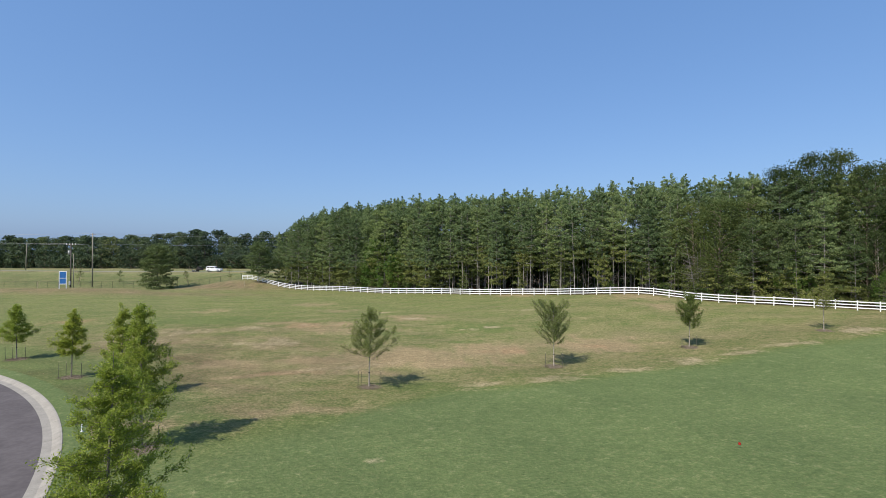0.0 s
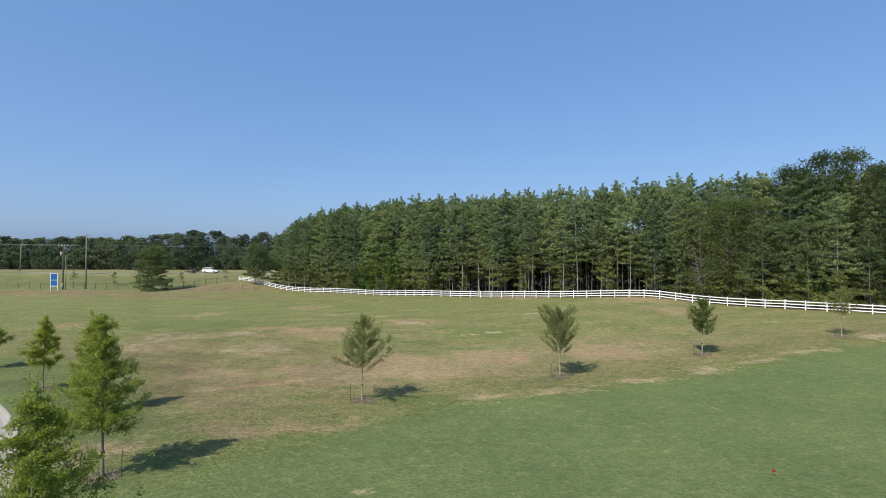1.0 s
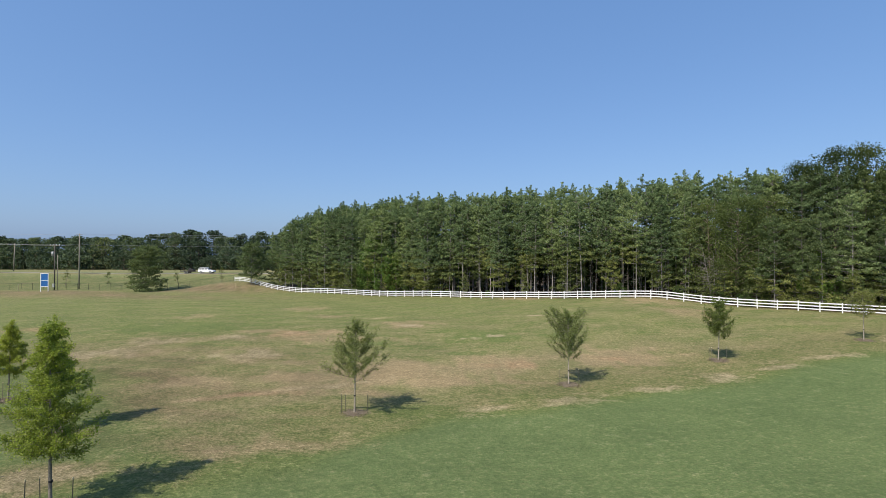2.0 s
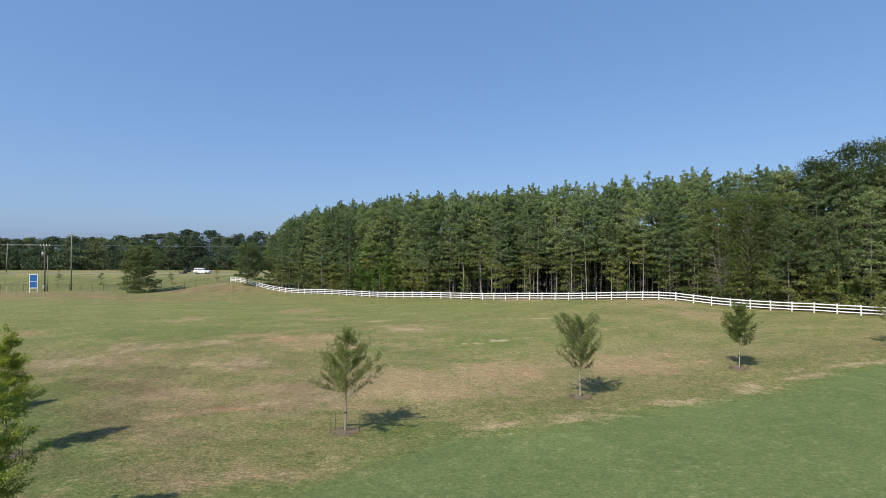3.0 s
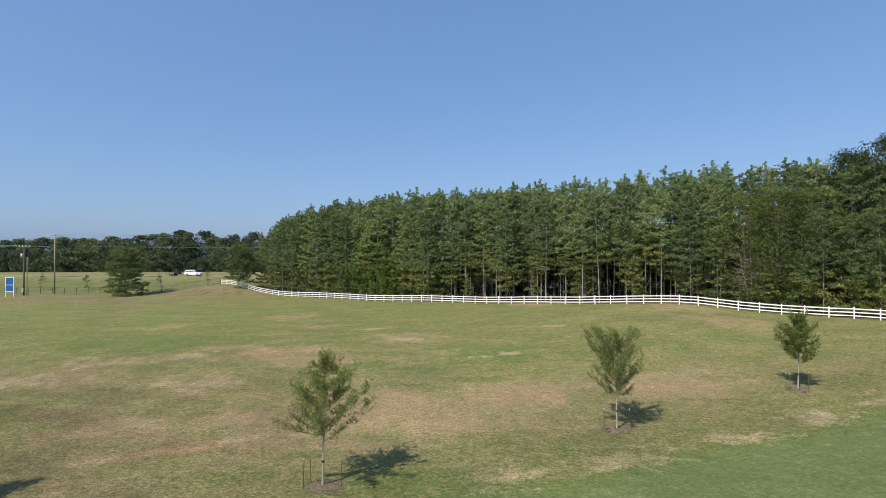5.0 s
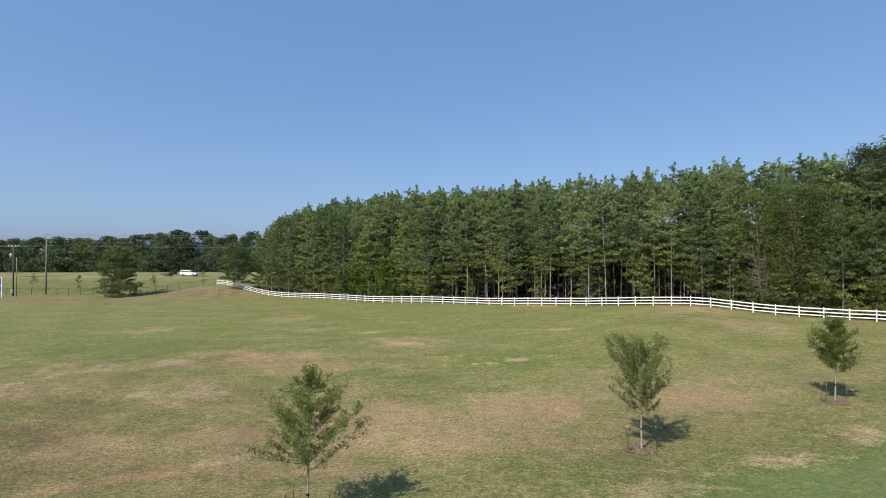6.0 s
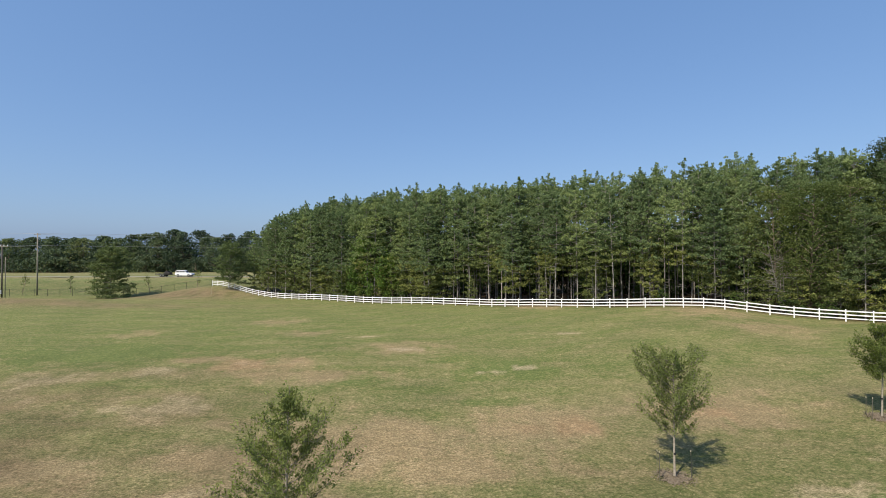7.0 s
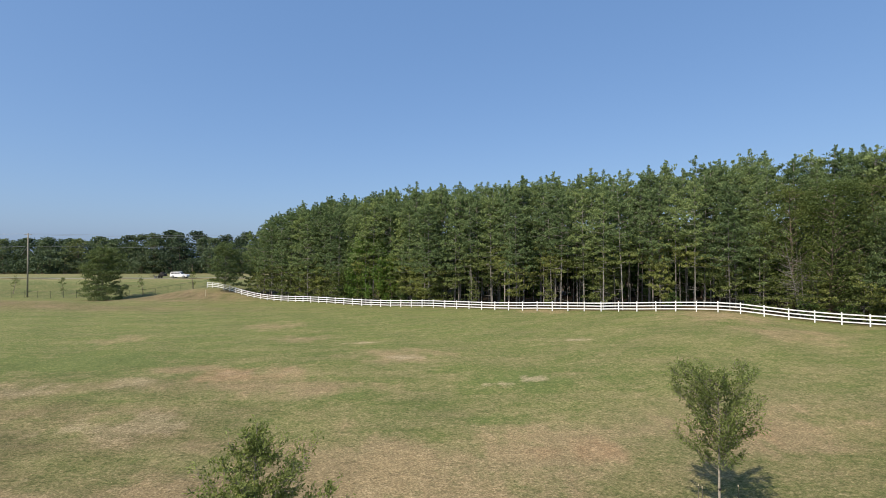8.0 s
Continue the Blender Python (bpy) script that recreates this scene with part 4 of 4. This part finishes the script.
# ---- the far side: sign, poles, wires, wire fence, road with a truck ----
def blue_sign():
    t = thing("blue_sign", at_ground(-90.4, 117.0, 12), "tall blue signboard in a white frame on two white posts", "sign")
    for x in (-0.74, 0.74):
        part("post", box(bmesh.new(), x - 0.065, x + 0.065, -0.065, 0.065, -0.3, 4.15, 0.01), SIGN_WHITE, t)
    part("board", box(bmesh.new(), -0.675, 0.675, -0.03, 0.03, 1.15, 4.0, 0.006), SIGN_BLUE, t, "blank blue panel")
    for z0, z1 in ((1.0, 1.15), (2.42, 2.52), (3.98, 4.12)):
        part("crossbar", box(bmesh.new(), -0.675, 0.675, -0.05, 0.05, z0, z1, 0.006), SIGN_WHITE, t)


blue_sign()


def utility_poles():
    t = thing("utility_pole", at_ground(-105.2, 147.7), "tall weathered wooden utility pole with a crossarm", "utility pole")
    gz = float(height(-105.2, 147.7))
    part("pole", rod(bmesh.new(), (0, 0, -0.5), (0, 0, 15.4 - gz), 0.19, 0.13, 12), POLE_WOOD, t, smooth=True)
    part("crossarm", box(bmesh.new(), -0.9, 0.9, -0.05, 0.05, 15.0 - gz, 15.12 - gz, 0.01), POLE_WOOD, t)
    for a in (-1, 1):
        part("brace", rod(bmesh.new(), (0, 0, 12.2 - gz), (a * 1.7, 0, 9.9 - gz), 0.03, n=6), GALV, t)
    t = thing("transformer_pole", at_ground(-97.2, 128.5), "dark wooden pole with crossarm, insulators and a grey transformer", "utility pole")
    gz = float(height(-97.2, 128.5))
    part("pole", rod(bmesh.new(), (0, 0, -0.5), (0, 0, 12.0 - gz), 0.16, 0.12, 12), DARK_POLE, t, smooth=True)
    part("crossarm", box(bmesh.new(), -1.25, 1.25, -0.06, 0.06, 11.5 - gz, 11.64 - gz, 0.01), POLE_WOOD, t)
    for x in (-1.15, -0.4, 0.4, 1.15):
        part("insulator", rod(bmesh.new(), (x, 0, 11.6 - gz), (x, 0, 11.95 - gz), 0.09, 0.06, 10), SIGN_WHITE, t)
    can = rod(bmesh.new(), (-0.42, -0.1, 8.9 - gz), (-0.42, -0.1, 10.0 - gz), 0.27, n=16)
    rod(can, (-0.42, -0.1, 10.0 - gz), (-0.42, -0.1, 10.1 - gz), 0.29, 0.16, 16)
    part("transformer", can, GALV, t, "grey steel transformer can", True)
    part("meter_box", box(bmesh.new(), -0.25, 0.2, -0.42, -0.18, 1.3 - 0.3, 1.9, 0.02), GALV, t)
    t = thing("conduit_pole", at_ground(-96.65, 128.7), "slim grey metal pole beside the transformer pole", "pole")
    gz = float(height(-96.65, 128.7))
    part("pole", rod(bmesh.new(), (0, 0, -0.4), (0, 0, 9.2 - gz), 0.09, 0.075, 10), POLE_WOOD, t, smooth=True)
    t = thing("utility_pole", at_ground(-161, 190) @ pose(0, 0, 0, 0, 2.2, 0), "leaning pale wooden pole beyond the road", "utility pole")
    gz = float(height(-161, 190))
    part("pole", rod(bmesh.new(), (0, 0, -0.5), (0, 0, 13.6 - gz), 0.2, 0.14, 10), POLE_WOOD, t, smooth=True)
    # wires
    runs = [((-105.2, 147.7, 15.3), (-20, 215, 18.4)), ((-106.1, 147.7, 15.1), (-21, 215.5, 16.9)), ((-105.2, 147.7, 12.2), (-20, 215, 13.5)),
            ((-105.2, 147.7, 15.3), (-240, 120, 14.5)), ((-105.2, 147.7, 12.2), (-98.3, 128.5, 11.9)), ((-98.3, 128.5, 11.9), (-240, 112, 13.2)), ((-105.2, 147.7, 12.2), (-161, 190, 13.3)), ((-161, 190, 13.3), (-300, 185, 17.5))]
    for a, b in runs:
        a, b = np.array(a), np.array(b)
        k = np.linspace(0, 1, 24)[:, None]
        p = a + (b - a) * k
        p[:, 2] -= 4 * (k[:, 0] * (1 - k[:, 0])) * 0.006 * np.linalg.norm(b - a)
        v, f = tubes([(p, np.full(24, 0.022))], 5)
        tagged(new("power_line", mesh_np("power_line", v, f, CABLE, True)), "thin grey overhead power line sagging between poles", "power line", "power lines")


utility_poles()


def wire_fence():
    corners = [np.array(c) for c in ((-190.0, 141.0), (-92.0, 146.5), (-61.5, 150.3))]
    fence = thing("wire_fence", pose(0, 0, 0), "low black wire fence with slim posts along the far bank", "fence")
    post_me = mesh_bm("post", rod(rod(bmesh.new(), (0, 0, -0.3), (0, 0, 1.82), 0.038, n=8), (0, 0, 1.82), (0, 0, 1.87), 0.05, 0.015, 8), BLACK_STEEL)
    pts = []
    for a, b in zip(corners, corners[1:]):
        n = max(1, round(float(np.linalg.norm(b - a)) / 3.05))
        pts += [a + (b - a) * i / n for i in range(n)]
    pts.append(corners[-1])
    lows = [Vector((p[0], p[1], float(height(*p)))) for p in pts]
    for p in lows:
        under("post", post_me, fence, m=Matrix.Translation(p))
    for h, r in ((1.78, 0.024), (1.45, 0.006), (1.1, 0.006), (0.75, 0.006), (0.4, 0.006), (0.08, 0.008)):
        v, f = tubes([(np.array([(p.x, p.y, p.z + h) for p in lows]), np.full(len(lows), r))], 4)
        under("top_rail" if h > 1.7 else "wire", mesh_np("wire", v, f, BLACK_STEEL), fence)


wire_fence()


def far_road():
    n, w = 40, 2.6
    xs = np.linspace(-330, 20, n)
    vs, fs = [], []
    for x in xs:
        for d in (-w, -w / 3, w / 3, w):
            y = 173.5 + 0.0006 * (x + 100) ** 2 * 0.2 + d
            vs.append((x, y, float(height(x, y)) + 0.08))
    for i in range(n - 1):
        for j in range(3):
            fs.append((i * 4 + j, (i + 1) * 4 + j, (i + 1) * 4 + j + 1, i * 4 + j + 1))
    tagged(new("far_road", mesh_np("far_road", vs, fs, simple("worn_asphalt", (0.21, 0.20, 0.14), (0.28, 0.265, 0.19), 0.8, 0.95), True)), "pale worn two-lane country road beyond the fence", "road", "", "structure")


far_road()


def wheel(parent, x, y, r, w=0.24):
    bm = rod(bmesh.new(), (x, y - w / 2, r), (x, y + w / 2, r), r, n=22)
    tyre = part("wheel", bm, RUBBER, parent)
    side = -1 if y < 0 else 1
    part("rim", rod(bmesh.new(), (x, y + side * (w / 2 - 0.03), r), (x, y + side * (w / 2 + 0.015), r), r * 0.62, r * 0.5, 16), GALV, tyre, "silver wheel rim")


def extrude_side(bm, outline, half, inset=0.0):
    """A car body from its side outline (x, z), with a slight tuck at the sides."""
    rows = []
    for y, k in ((-half, 1), (half, 1)):
        rows.append([bm.verts.new((x, y * (1 - inset * max(0, z - 1.1)), z)) for x, z in outline])
    n = len(outline)
    for i in range(n):
        j = (i + 1) % n
        bm.faces.new((rows[0][i], rows[0][j], rows[1][j], rows[1][i]))
    bm.faces.new(rows[0][::-1])
    bm.faces.new(rows[1])
    bmesh.ops.bevel(bm, geom=list(bm.edges), offset=0.035, segments=2, affect="EDGES")
    return bm


def truck_and_trailer():
    x, y = TRUCK
    m = pose(x, y, float(height(x, y)) + 0.09, 0, 0, 0)
    t = thing("sport_utility_vehicle", m, "white sport utility vehicle towing a trailer on the far road", "car")
    body = [(-2.55, 0.55), (-2.58, 1.08), (-2.4, 1.14), (0.95, 1.14), (1.6, 1.12), (2.5, 1.02), (2.62, 0.82), (2.6, 0.45), (1.9, 0.38), (-1.9, 0.38)]
    part("body", extrude_side(bmesh.new(), body, 0.97), CAR_WHITE, t)
    part("cab", extrude_side(bmesh.new(), [(-2.5, 1.10), (-2.32, 1.86), (-1.9, 1.93), (0.25, 1.93), (1.05, 1.12)], 0.90, 0.12), CAR_WHITE, t)
    for side in (-1, 1):
        for a, b in ((-2.2, -1.35), (-1.2, -0.42), (-0.3, 0.42)):
            part("side_window", box(bmesh.new(), a, b, side * 0.845 - 0.03, side * 0.845 + 0.03, 1.22, 1.72, 0.01), CAR_GLASS, t, "dark tinted side window")
        for wx in (-1.6, 1.65):
            wheel(t, wx, side * 0.86, 0.40)
        part("headlight", box(bmesh.new(), 2.5, 2.64, side * 0.75 - 0.16, side * 0.75 + 0.16, 0.74, 0.94, 0.01), GALV, t)
    part("windscreen", box(bmesh.new(), -0.02, 0.02, -0.72, 0.72, -0.32, 0.32, 0.01), CAR_GLASS, t, m=pose(0.69, 0, 1.52, 0, -45, 0))
    part("bumper", box(bmesh.new(), 2.56, 2.72, -0.9, 0.9, 0.42, 0.66, 0.03), GALV, t)
    t = thing("utility_trailer", m @ pose(-6.2, 0, 0), "low dark utility trailer hitched behind the truck", "trailer")
    part("bed", box(bmesh.new(), -2.4, 2.0, -0.95, 0.95, 0.55, 0.68, 0.02), DARK_METAL, t)
    part("drawbar", rod(bmesh.new(), (1.9, 0, 0.6), (3.3, 0, 0.55), 0.06), DARK_METAL, t)
    for side in (-1, 1):
        part("side_rail", box(bmesh.new(), -2.4, 2.0, side * 0.93 - 0.03, side * 0.93 + 0.03, 0.95, 1.02, 0.01), DARK_METAL, t)
        for px in (-2.35, -0.9, 0.55, 1.95):
            part("stanchion", box(bmesh.new(), px - 0.03, px + 0.03, side * 0.93 - 0.03, side * 0.93 + 0.03, 0.66, 0.96), DARK_METAL, t)
        for wx in (-0.7, 0.1):
            wheel(t, wx, side * 0.99, 0.34, 0.2)
    load = box(bmesh.new(), 0.2, 1.9, -0.8, 0.8, 0.68, 1.35, 0.06)
    box(load, 0.5, 1.2, -0.6, 0.6, 1.3, 1.75, 0.06)
    tagged(new("trailer_load", mesh_bm("trailer_load", load, DARK_METAL)), "dark covered load standing on the trailer", "cargo").matrix_world = m @ pose(-6.2, 0, 0.001)


TRUCK = (-80.6, 173.5)
truck_and_trailer()


# ---- small things on the grass ----
def small_things():
    t = thing("marker_flag", at_ground(13.9, 23.15), "small red wire marker flag stuck in the lawn", "marker flag")
    part("wire", rod(bmesh.new(), (0, 0, -0.1), (0, 0, 0.32), 0.004, n=6), STEEL_GREEN, t)
    bm = bmesh.new()
    rows = [[bm.verts.new((0.01 + 0.13 * i / 5, 0.018 * math.sin(i * 1.3), 0.19 + 0.12 * j - 0.02 * i / 5)) for j in range(2)] for i in range(6)]
    for a, b in zip(rows, rows[1:]):
        bm.faces.new((a[0], b[0], b[1], a[1]))
    bmesh.ops.solidify(bm, geom=list(bm.faces), thickness=0.003)
    part("flag", bm, RED_CLOTH, t, "red plastic flag")
    t = thing("standpipe", at_ground(-18.75, 25.4), "white curved plastic standpipe beside the kerb", "pipe")
    p = [(0, 0, -0.2), (0, 0, 0.3), (0.0, 0, 0.5), (-0.02, 0, 0.62), (-0.08, 0, 0.7), (-0.15, 0, 0.68)]
    v, f = tubes([(np.array(p), np.full(6, 0.04))], 10)
    under("pipe", mesh_np("pipe", v, f, PIPE_WHITE, True), t)
    part("collar", rod(bmesh.new(), (0, 0, 0.0), (0, 0, 0.06), 0.07, 0.06, 14), PIPE_WHITE, t)
    t = thing("valve_box", at_ground(-17.0, 22.1, 20), "flat pale concrete valve box behind the kerb", "valve box")
    part("box", box(bmesh.new(), -0.28, 0.28, -0.2, 0.2, -0.1, 0.05, 0.015), CONCRETE, t)
    part("lid", box(bmesh.new(), -0.2, 0.2, -0.13, 0.13, 0.045, 0.065, 0.006), GALV, t)
    for x, y in ((-98.5, 119.5), (-55.5, 137.5)):
        t = thing("marker_post", at_ground(x, y), "short pale yellow marker post on the bank", "marker post", "marker posts")
        part("post", rod(bmesh.new(), (0, 0, -0.2), (0, 0, 1.4), 0.06, 0.055, 10), BRASS, t)
        part("cap", rod(bmesh.new(), (0, 0, 1.39), (0, 0, 1.47), 0.065, 0.03, 10), BRASS, t)


small_things()


# ---- grass tufts over the nearer field ----
def tufts():
    rng = np.random.RandomState(77)
    n = 70000
    y = 15 + 62 * rng.rand(n) ** 1.5
    half = 0.95 * y + 6
    x = rng.uniform(-1, 1, n) * half
    r = np.hypot(x - KERB_C[0], y - KERB_C[1])
    keep = r > KERB_R + 0.15
    x, y = x[keep], y[keep]
    n = len(x)
    dry, lush, bare, litter_and_shade, pale = ground_cover(x, y)
    pick = dry + 0.30 * wobble(x, y, 1.7, 21) + rng.normal(size=n) * 0.16
    grow = rng.rand(n) > np.maximum(bare * 1.1, 0.8 * lush)
    tall = rng.uniform(0.035, 0.085, n) * np.where(lush > 0.6, 0.75, 1.0)
    for name, mask, mat, label in (("grass_tufts", (pick < 0.45) & grow, BLADE, "short green grass tufts on the lawn and meadow"), ("straw_tufts", (pick >= 0.45) & grow, STRAW, "dry straw-coloured grass tufts on the meadow")):
        k = int(mask.sum())
        a = rng.uniform(0, 6.28, k)
        lean = np.stack([np.cos(a), np.sin(a), rng.uniform(0.05, 0.4, k)], 1)
        c = np.stack([x[mask], y[mask], height(x[mask], y[mask]) + tall[mask] * 0.22], 1)
        v, f = leaves(rng, c, lean, np.array([0, 0, 1.0]) + 0.45 * on_sphere(rng, k), tall[mask] * 1.4, tall[mask] * 0.45)
        tagged(new(name, mesh_np(name, v, f, mat)), label, "grass", "", "stuff")


tufts()
